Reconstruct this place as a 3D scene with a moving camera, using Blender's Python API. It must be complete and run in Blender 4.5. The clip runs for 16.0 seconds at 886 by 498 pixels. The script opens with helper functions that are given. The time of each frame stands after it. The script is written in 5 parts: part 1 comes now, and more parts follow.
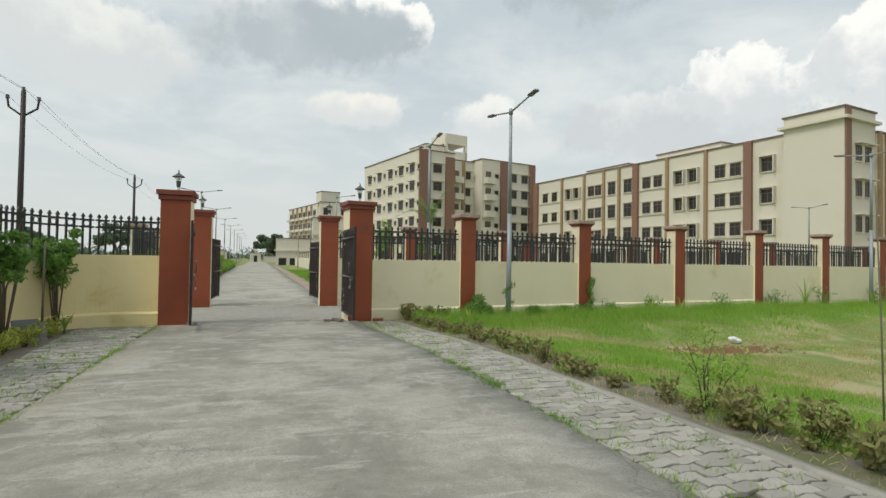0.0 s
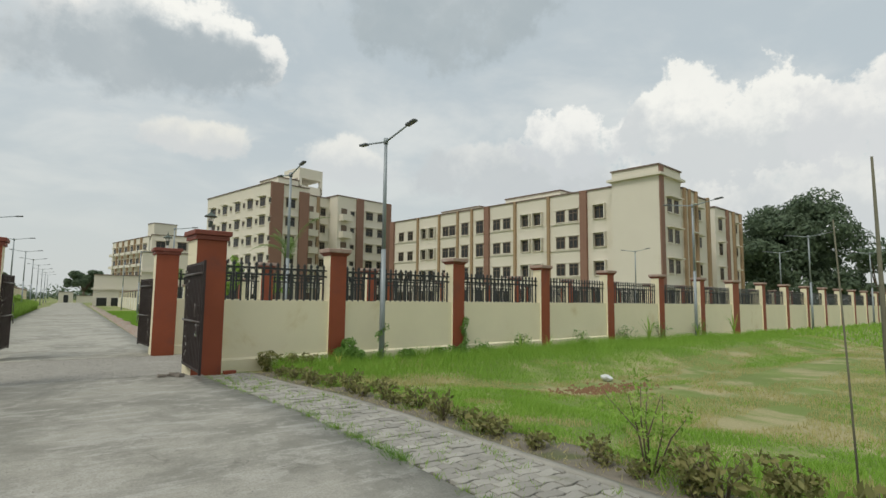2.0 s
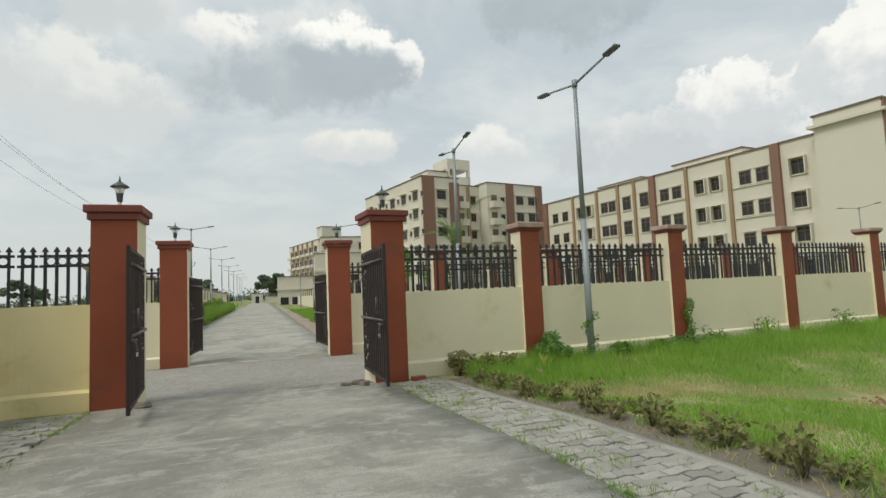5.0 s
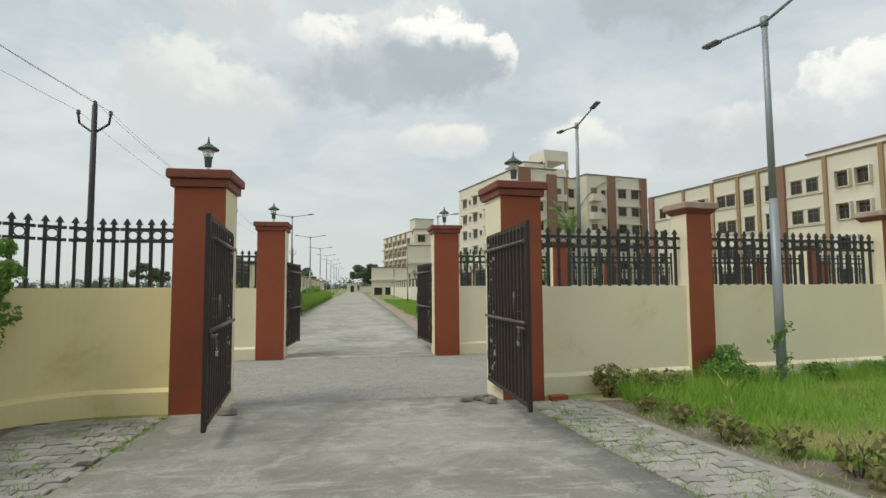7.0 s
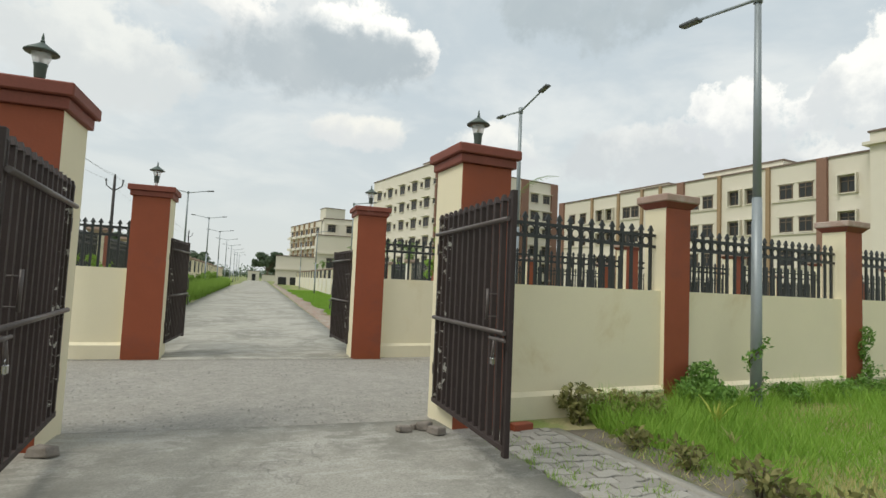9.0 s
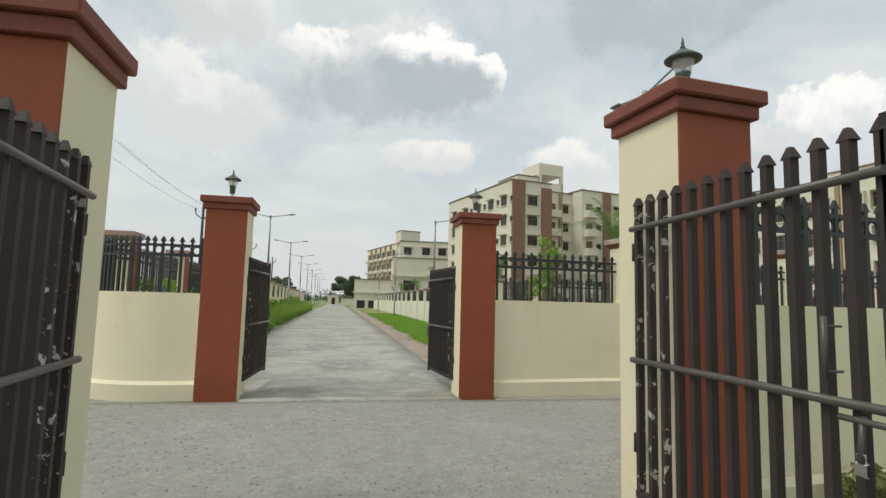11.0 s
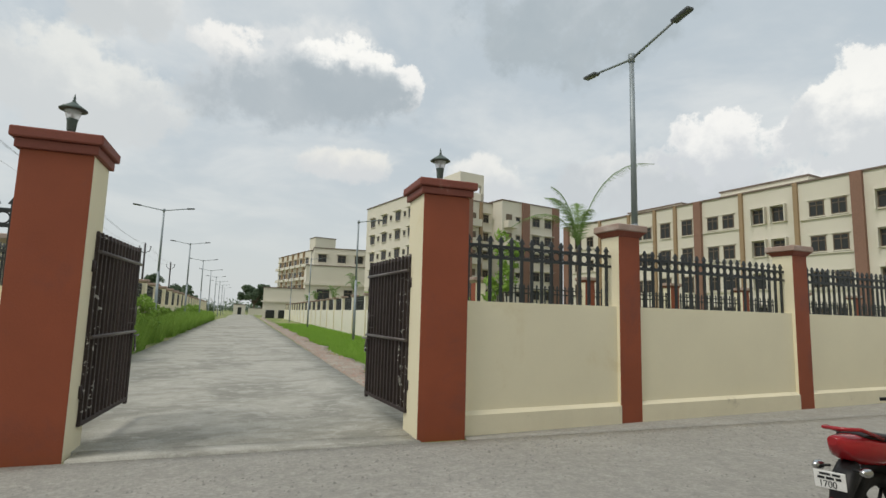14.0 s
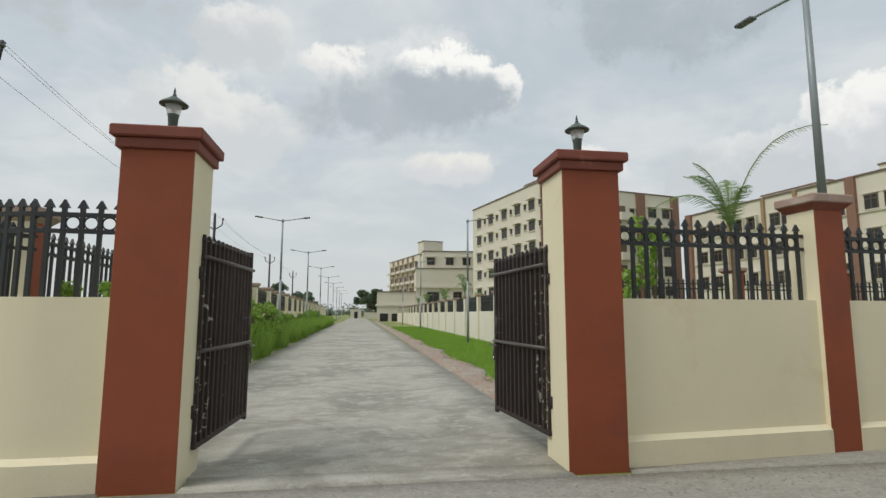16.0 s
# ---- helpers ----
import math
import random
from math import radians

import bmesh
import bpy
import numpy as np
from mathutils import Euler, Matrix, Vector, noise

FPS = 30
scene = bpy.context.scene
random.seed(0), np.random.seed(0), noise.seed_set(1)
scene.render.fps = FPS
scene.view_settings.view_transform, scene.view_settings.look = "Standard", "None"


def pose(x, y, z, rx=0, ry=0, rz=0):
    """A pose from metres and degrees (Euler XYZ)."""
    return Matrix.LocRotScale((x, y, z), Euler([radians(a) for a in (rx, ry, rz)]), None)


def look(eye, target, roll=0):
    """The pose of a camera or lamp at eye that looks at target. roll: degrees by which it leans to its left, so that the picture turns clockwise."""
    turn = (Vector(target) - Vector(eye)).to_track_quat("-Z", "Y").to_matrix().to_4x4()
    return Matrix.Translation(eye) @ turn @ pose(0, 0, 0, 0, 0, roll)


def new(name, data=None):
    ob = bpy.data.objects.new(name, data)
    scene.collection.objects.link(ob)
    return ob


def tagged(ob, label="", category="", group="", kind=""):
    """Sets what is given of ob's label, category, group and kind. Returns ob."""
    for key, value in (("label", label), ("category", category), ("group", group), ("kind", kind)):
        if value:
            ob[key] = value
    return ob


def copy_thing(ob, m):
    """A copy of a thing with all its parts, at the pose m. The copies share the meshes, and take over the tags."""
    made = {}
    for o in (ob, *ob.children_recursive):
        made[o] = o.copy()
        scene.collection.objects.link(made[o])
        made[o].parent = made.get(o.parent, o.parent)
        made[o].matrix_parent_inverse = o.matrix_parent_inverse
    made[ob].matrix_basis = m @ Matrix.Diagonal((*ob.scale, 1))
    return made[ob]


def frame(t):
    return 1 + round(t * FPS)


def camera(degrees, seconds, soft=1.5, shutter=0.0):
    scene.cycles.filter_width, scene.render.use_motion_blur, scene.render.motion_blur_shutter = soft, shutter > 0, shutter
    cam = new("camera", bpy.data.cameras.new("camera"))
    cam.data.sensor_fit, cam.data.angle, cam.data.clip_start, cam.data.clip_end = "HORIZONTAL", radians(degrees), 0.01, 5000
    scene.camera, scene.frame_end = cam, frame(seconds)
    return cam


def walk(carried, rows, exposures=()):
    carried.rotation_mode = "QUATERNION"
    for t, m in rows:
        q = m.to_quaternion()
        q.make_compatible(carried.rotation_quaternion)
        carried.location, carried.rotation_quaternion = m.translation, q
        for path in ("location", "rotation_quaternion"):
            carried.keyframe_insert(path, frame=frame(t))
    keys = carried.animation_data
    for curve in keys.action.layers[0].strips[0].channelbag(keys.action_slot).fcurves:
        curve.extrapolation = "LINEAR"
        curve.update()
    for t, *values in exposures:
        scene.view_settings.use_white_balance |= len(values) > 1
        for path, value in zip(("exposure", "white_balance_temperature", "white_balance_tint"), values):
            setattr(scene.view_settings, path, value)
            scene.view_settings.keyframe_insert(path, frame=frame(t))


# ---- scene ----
cam = camera(79.6, 16.0)
PATH = [
    (0, (-0.186, -12.946, 1.624), (0.456, -11.053, 1.665), 0.9),
    (0.5, (-0.179, -12.656, 1.574), (0.205, -10.693, 1.611), -0.5),
    (1, (-0.159, -12.323, 1.629), (0.24, -10.372, 1.813), 0.8),
    (1.5, (-0.164, -11.962, 1.653), (0.607, -10.13, 1.875), -1.1),
    (2, (-0.167, -11.669, 1.64), (0.96, -10.029, 1.833), 0.6),
    (2.5, (-0.129, -11.33, 1.637), (1.156, -9.811, 1.842), 1.1),
    (3, (-0.097, -10.889, 1.636), (1.179, -9.358, 1.8), -1.0),
    (3.5, (0.017, -10.399, 1.62), (1.02, -8.675, 1.767), -1.2),
    (4, (0.01, -9.952, 1.605), (0.914, -8.177, 1.786), 1.5),
    (4.5, (0.098, -9.462, 1.609), (0.881, -7.629, 1.779), -0.6),
    (7, (-0.076, -6.92, 1.608), (0.235, -4.949, 1.749), -0.4),
    (7.5, (-0.07, -6.481, 1.639), (0.283, -4.519, 1.792), 0.1),
    (8, (-0.084, -6.028, 1.61), (0.617, -4.163, 1.78), -1.6),
    (8.5, (-0.074, -5.477, 1.601), (0.623, -3.606, 1.721), -0.4),
    (9, (-0.105, -5.123, 1.568), (0.535, -3.233, 1.698), 2.5),
    (9.5, (-0.231, -4.481, 1.562), (0.199, -2.531, 1.683), 0.3),
    (10, (-0.268, -3.979, 1.593), (0.099, -2.025, 1.808), 1.4),
    (12.5, (-0.321, -1.566, 1.485), (0.133, 0.375, 1.638), 2.0),
    (13, (-0.332, -1.144, 1.472), (0.238, 0.768, 1.619), 1.1),
    (13.5, (-0.277, -0.702, 1.447), (0.301, 1.203, 1.642), 0.5),
    (14, (-0.236, -0.351, 1.434), (0.441, 1.515, 1.68), 1.5),
    (14.5, (-0.231, 0.053, 1.464), (0.461, 1.913, 1.714), 0.4),
    (15, (-0.125, 0.347, 1.438), (0.462, 2.242, 1.693), 0.4),
    (15.5, (-0.16, 0.574, 1.447), (0.274, 2.504, 1.747), 1.3),
    (16, (-0.239, 0.754, 1.462), (0.055, 2.718, 1.704), 0.1),
]
walk(cam, [(t, look(eye, target, roll)) for t, eye, target, roll in PATH], [(0.0, 0.36, 6640.0, 7.0), (1.5, 0.17, 6640.0, 7.0), (3.0, 0.26, 6640.0, 7.0), (4.5, 0.27, 6640.0, 7.0), (7.0, 0.32, 6640.0, 7.0), (8.5, 0.37, 6640.0, 7.0), (9.5, 0.43, 6640.0, 7.0), (12.5, 0.27, 6600.0, 8.0), (16.0, 0.23, 6560.0, 9.0)])

# ---- world and sun ----
SUN_EL, SUN_AZ = 54.0, -108.0   # degrees; azimuth clockwise from the road's direction (+y)


class Nodes:
    """Short hand for building node trees."""

    def __init__(self, tree):
        self.tree = tree
        tree.nodes.clear()

    def add(self, kind):
        return self.tree.nodes.new(kind)

    def link(self, a, b):
        self.tree.links.new(a, b)

    def plug(self, socket, value):
        if isinstance(value, (int, float, tuple, list)):
            socket.default_value = value
        else:
            self.link(value, socket)

    def math(self, op, a, b=0.0, c=0.0, clamp=False):
        n = self.add("ShaderNodeMath")
        n.operation, n.use_clamp = op, clamp
        for s, v in zip(n.inputs, (a, b, c)):
            self.plug(s, v)
        return n.outputs[0]

    def mix(self, f, a, b, blend="MIX"):
        n = self.add("ShaderNodeMix")
        n.data_type, n.blend_type = "RGBA", blend
        self.plug(n.inputs[0], f)
        self.plug(n.inputs[6], a if not isinstance(a, tuple) else (*a[:3], 1))
        self.plug(n.inputs[7], b if not isinstance(b, tuple) else (*b[:3], 1))
        return n.outputs[2]

    def step(self, v, lo, hi, to_lo=0.0, to_hi=1.0):
        n = self.add("ShaderNodeMapRange")
        n.interpolation_type = "SMOOTHSTEP"
        for s, val in zip(n.inputs, (v, lo, hi, to_lo, to_hi)):
            self.plug(s, val)
        return n.outputs[0]

    def noise(self, scale, detail=4.0, rough=0.55, vector=None, distort=0.0):
        n = self.add("ShaderNodeTexNoise")
        n.inputs["Scale"].default_value = scale
        n.inputs["Detail"].default_value = detail
        n.inputs["Roughness"].default_value = rough
        n.inputs["Distortion"].default_value = distort
        if vector is not None:
            self.link(vector, n.inputs["Vector"])
        return n.outputs["Fac"]


world = bpy.data.worlds.new("cloudy_sky")
scene.world = world
world.use_nodes = True
W = Nodes(world.node_tree)
sky = W.add("ShaderNodeTexSky")
sky.sky_type, sky.sun_disc = "NISHITA", False
sky.sun_elevation, sky.sun_rotation = radians(SUN_EL), radians(SUN_AZ)
sky.dust_density, sky.air_density = 3.0, 1.2
coord = W.add("ShaderNodeTexCoord").outputs["Generated"]
sep = W.add("ShaderNodeSeparateXYZ")
W.link(coord, sep.inputs[0])
DX, DY, DZ = sep.outputs
AZ = W.math("MULTIPLY", W.math("ARCTAN2", DX, DY), 57.2958)
EL = W.math("MULTIPLY", W.math("ARCSINE", DZ), 57.2958)
# cloud noise lies on a flat layer overhead, flattening towards the horizon
up = W.math("MAXIMUM", W.math("ADD", DZ, 0.16), 0.05)
layer = W.add("ShaderNodeCombineXYZ")
W.link(W.math("DIVIDE", DX, up), layer.inputs[0])
W.link(W.math("DIVIDE", DY, up), layer.inputs[1])
big = W.noise(1.3, 7.0, 0.56, layer.outputs[0], 0.3)
fine = W.noise(9.0, 8.0, 0.64, coord)
puff = W.noise(16.0, 5.0, 0.6, coord)
billow = W.noise(6.0, 6.0, 0.6, coord, 0.6)
hue = W.mix(W.step(big, 0.40, 0.66), (5.35, 6.0, 6.5), (7.5, 7.75, 7.8))
low = W.step(EL, 0.0, 22.0)
hue = W.mix(low, (6.4, 6.75, 6.85), hue)
clouds = W.mix(0.12, hue, sky.outputs[0])
# heaps of cloud: azimuth, elevation, half width, half height, belly, crown, where the lit part starts, its span, edge softness
for a0, e0, w, h, belly, crown, start, span, soft_edge in (
    (64.0, 10.0, 28.0, 6.5, (6.1, 6.4, 6.7), (8.2, 8.2, 8.1), -0.4, 1.1, 0.6),
    (43.0, 13.5, 13.0, 3.6, (5.5, 5.85, 6.2), (7.6, 7.7, 7.7), -0.1, 1.1, 0.7),
    (48.5, 16.5, 6.5, 4.0, (6.0, 6.3, 6.7), (9.3, 9.2, 9.0), -0.3, 0.9, 0.30),
    (63.0, 16.5, 10.5, 6.4, (6.2, 6.5, 6.8), (9.4, 9.3, 9.0), -0.3, 0.9, 0.28),
    (80.0, 15.0, 13.0, 6.5, (6.6, 6.8, 7.1), (9.0, 8.9, 8.7), -0.3, 1.0, 0.35),
    (24.0, 14.5, 7.0, 2.6, (6.2, 6.5, 6.8), (8.2, 8.2, 8.0), -0.4, 1.1, 0.7),
    (9.0, 15.5, 7.0, 2.0, (6.4, 6.6, 6.8), (8.2, 8.1, 7.7), -0.4, 1.1, 0.7),
    (-16.0, 19.0, 9.0, 5.0, (6.0, 6.3, 6.5), (7.8, 7.9, 7.7), -0.3, 1.1, 0.7),
    (-13.0, 27.0, 6.0, 3.5, (5.8, 6.1, 6.3), (8.0, 8.0, 7.9), -0.2, 1.1, 0.6),
    (33.0, 29.5, 13.5, 6.0, (3.9, 4.5, 4.95), (5.0, 5.5, 5.9), 0.0, 1.1, 0.75),
    (4.0, 23.8, 14.5, 5.2, (6.2, 6.5, 6.8), (7.2, 7.4, 7.5), -0.2, 1.2, 0.8),
    (8.5, 25.0, 6.8, 3.0, (6.8, 7.0, 7.2), (9.7, 9.6, 9.3), -0.3, 0.8, 0.32),
    (15.2, 23.8, 2.6, 2.6, (6.8, 7.0, 7.2), (9.2, 9.1, 8.9), -0.4, 0.9, 0.32),
    (-3.5, 25.6, 4.5, 2.4, (6.6, 6.8, 7.0), (8.8, 8.7, 8.5), -0.4, 0.9, 0.40),
    (4.2, 22.1, 13.0, 4.6, (4.1, 4.65, 5.1), (5.6, 6.05, 6.4), 0.0, 1.0, 0.95),
    (9.8, 22.9, 7.4, 3.4, (4.0, 4.55, 5.0), (6.4, 6.75, 7.0), 0.2, 0.9, 0.75),
    (-35.0, 30.0, 20.0, 6.0, (4.8, 5.2, 5.5), (7.0, 7.2, 7.2), -0.1, 1.1, 0.8),
    (-120.0, 35.0, 60.0, 14.0, (5.2, 5.5, 5.7), (8.2, 8.2, 8.0), -0.1, 1.1, 0.8),
    (140.0, 32.0, 50.0, 12.0, (5.2, 5.5, 5.7), (8.2, 8.2, 8.0), -0.1, 1.1, 0.8),
):
    u = W.math("DIVIDE", W.math("SUBTRACT", AZ, a0), w)
    v = W.math("DIVIDE", W.math("SUBTRACT", EL, e0), h)
    r = W.math("ADD", W.math("MULTIPLY", u, u), W.math("MULTIPLY", v, v))
    ragged = W.math("ADD", W.math("MULTIPLY", W.math("SUBTRACT", fine, 0.5), 3.4), W.math("MULTIPLY", W.math("SUBTRACT", puff, 0.5), 2.2))
    inside = W.step(W.math("ADD", r, ragged), 0.85 - 0.75 * soft_edge, 0.9 + 0.25 * soft_edge, 1.0, 0.0)
    lit = W.step(W.math("ADD", W.math("ADD", v, W.math("MULTIPLY", u, 0.25)), W.math("MULTIPLY", W.math("SUBTRACT", puff, 0.5), 2.2)), start, start + span)
    clouds = W.mix(W.math("MULTIPLY", inside, 0.92), clouds, W.mix(W.math("MULTIPLY", W.step(billow, 0.3, 0.75), 0.18), W.mix(lit, belly, crown), (7.0, 7.2, 7.3)))
back = W.add("ShaderNodeBackground")
back.inputs["Strength"].default_value = 0.088
W.link(clouds, back.inputs["Color"])
W.link(back.outputs[0], W.add("ShaderNodeOutputWorld").inputs[0])

sun = new("sun", bpy.data.lights.new("sun", "SUN"))
sun.data.energy, sun.data.angle, sun.data.color = 1.35, radians(22.0), (1.0, 0.95, 0.87)
_a, _e = radians(SUN_AZ), radians(SUN_EL)
sun.matrix_world = look((math.sin(_a) * math.cos(_e) * 60, math.cos(_a) * math.cos(_e) * 60, math.sin(_e) * 60), (0, 0, 0))


# ---- materials ----
def material(name, colour, rough=0.7, metal=0.0, dark=0.75, light=1.12, scale=3.0, fine=60.0, bump=0.15, spec=0.3, random_amount=0.0, second=None, second_lo=0.52, second_hi=0.68, second_scale=1.0, island=0.0, bump_scale=None, speckle=0.25):
    m = bpy.data.materials.new(name)
    m.use_nodes = True
    N = Nodes(m.node_tree)
    pos = N.add("ShaderNodeNewGeometry").outputs["Position"]
    base = tuple(colour)
    c = N.mix(N.noise(scale, 5.0, 0.6, pos), tuple(v * dark for v in base), tuple(min(1.0, v * light) for v in base))
    if second is not None:
        c = N.mix(N.step(N.noise(second_scale, 6.0, 0.65, pos, 0.4), second_lo, second_hi), c, tuple(second))
    grain = N.noise(fine, 3.0, 0.6, pos)
    c = N.mix(N.step(grain, 0.35, 0.7, speckle, 0.0), c, tuple(v * 0.55 for v in base))
    if random_amount:
        f = N.add("ShaderNodeObjectInfo").outputs["Random"]
        c = N.mix(N.math("MULTIPLY", f, random_amount), c, tuple(v * 0.35 for v in base))
    if island:
        f = N.add("ShaderNodeNewGeometry").outputs["Random Per Island"]
        c = N.mix(N.math("MULTIPLY", f, island), c, tuple(v * 0.35 for v in base))
    b = N.add("ShaderNodeBsdfPrincipled")
    N.link(c, b.inputs["Base Color"])
    N.plug(b.inputs["Roughness"], N.math("MULTIPLY_ADD", grain, 0.18, rough - 0.09))
    b.inputs["Metallic"].default_value = metal
    b.inputs["Specular IOR Level"].default_value = spec
    if bump:
        bp = N.add("ShaderNodeBump")
        bp.inputs["Strength"].default_value = bump
        bp.inputs["Distance"].default_value = 0.02
        N.link(N.noise(bump_scale or fine * 0.6, 5.0, 0.65, pos), bp.inputs["Height"])
        N.link(bp.outputs[0], b.inputs["Normal"])
    N.link(b.outputs[0], N.add("ShaderNodeOutputMaterial").inputs[0])
    return m


def foliage(name, a, b, scale=3.0):
    """Leaf colours that vary from leaf to leaf and over the plant."""
    m = bpy.data.materials.new(name)
    m.use_nodes = True
    N = Nodes(m.node_tree)
    g = N.add("ShaderNodeNewGeometry")
    f = N.math("ADD", N.math("MULTIPLY", g.outputs["Random Per Island"], 0.6), N.math("MULTIPLY", N.noise(scale, 4.0, 0.6, g.outputs["Position"]), 0.55), clamp=True)
    c = N.mix(f, tuple(a), tuple(b))
    s = N.add("ShaderNodeBsdfPrincipled")
    N.link(c, s.inputs["Base Color"])
    s.inputs["Roughness"].default_value = 0.6
    s.inputs["Specular IOR Level"].default_value = 0.25
    t = N.add("ShaderNodeBsdfTranslucent")
    N.link(c, t.inputs["Color"])
    mixer = N.add("ShaderNodeMixShader")
    mixer.inputs[0].default_value = 0.3
    N.link(s.outputs[0], mixer.inputs[1])
    N.link(t.outputs[0], mixer.inputs[2])
    N.link(mixer.outputs[0], N.add("ShaderNodeOutputMaterial").inputs[0])
    return m


def glass(name, colour, solid_part=1.0):
    m = bpy.data.materials.new(name)
    m.use_nodes = True
    b = m.node_tree.nodes["Principled BSDF"]
    b.inputs["Base Color"].default_value = (*colour, 1)
    b.inputs["Roughness"].default_value = 0.15
    b.inputs["Specular IOR Level"].default_value = 0.35
    b.inputs["Alpha"].default_value = solid_part
    return m


def cracked_concrete(name, gain=1.0, streaks=0.5):
    """Old cast concrete: mottled, stained and laced with broken hairline cracks."""
    m = bpy.data.materials.new(name)
    m.use_nodes = True
    N = Nodes(m.node_tree)
    pos = N.add("ShaderNodeNewGeometry").outputs["Position"]
    patch = N.noise(0.55, 7.0, 0.68, pos, 0.6)
    mottle = N.noise(3.2, 6.0, 0.7, pos, 0.3)
    grit = N.noise(55.0, 3.0, 0.6, pos)
    tone = lambda *rgb: tuple(v * gain for v in rgb)
    c = N.mix(N.step(patch, 0.38, 0.60), tone(0.245, 0.24, 0.208), tone(0.375, 0.363, 0.318))
    c = N.mix(N.math("MULTIPLY", N.step(mottle, 0.50, 0.62), 0.55), c, tone(0.465, 0.452, 0.41))
    c = N.mix(N.math("MULTIPLY", N.step(mottle, 0.32, 0.45, 1.0, 0.0), 0.45), c, tone(0.19, 0.185, 0.16))
    # worn streaks left by the screed across the road
    flat = N.add("ShaderNodeMapping")
    flat.inputs["Scale"].default_value = (0.55, 2.6, 1.0)
    N.link(pos, flat.inputs["Vector"])
    worn = N.noise(1.5, 7.0, 0.66, flat.outputs[0], 0.5)
    c = N.mix(N.math("MULTIPLY", N.step(worn, 0.54, 0.62), streaks), c, tone(0.50, 0.49, 0.45))
    c = N.mix(N.math("MULTIPLY", N.step(worn, 0.33, 0.42, 1.0, 0.0), streaks * 0.7), c, tone(0.21, 0.205, 0.18))
    c = N.mix(N.step(grit, 0.30, 0.62, 0.45, 0.0), c, tone(0.19, 0.182, 0.16))
    cells = N.add("ShaderNodeTexVoronoi")
    cells.feature = "DISTANCE_TO_EDGE"
    cells.inputs["Scale"].default_value = 0.75
    warp = N.add("ShaderNodeVectorMath")
    warp.operation = "ADD"
    N.link(pos, warp.inputs[0])
    shake = N.add("ShaderNodeTexNoise")
    shake.inputs["Scale"].default_value = 2.5
    shake.inputs["Detail"].default_value = 5.0
    N.link(pos, shake.inputs["Vector"])
    N.link(shake.outputs["Color"], warp.inputs[1])
    N.link(warp.outputs[0], cells.inputs["Vector"])
    crack = N.math("MULTIPLY", N.step(cells.outputs["Distance"], 0.004, 0.016, 1.0, 0.0), N.step(N.noise(0.7, 3.0, 0.5, pos), 0.48, 0.60))
    c = N.mix(N.math("MULTIPLY", crack, 0.25), c, (0.13, 0.125, 0.105))
    b = N.add("ShaderNodeBsdfPrincipled")
    N.link(c, b.inputs["Base Color"])
    b.inputs["Roughness"].default_value = 0.88
    b.inputs["Specular IOR Level"].default_value = 0.25
    bp = N.add("ShaderNodeBump")
    bp.inputs["Strength"].default_value = 0.45
    bp.inputs["Distance"].default_value = 0.02
    N.link(N.math("SUBTRACT", N.math("ADD", N.noise(14.0, 6.0, 0.7, pos), N.math("MULTIPLY", mottle, 0.8)), crack), bp.inputs["Height"])
    N.link(bp.outputs[0], b.inputs["Normal"])
    N.link(b.outputs[0], N.add("ShaderNodeOutputMaterial").inputs[0])
    return m


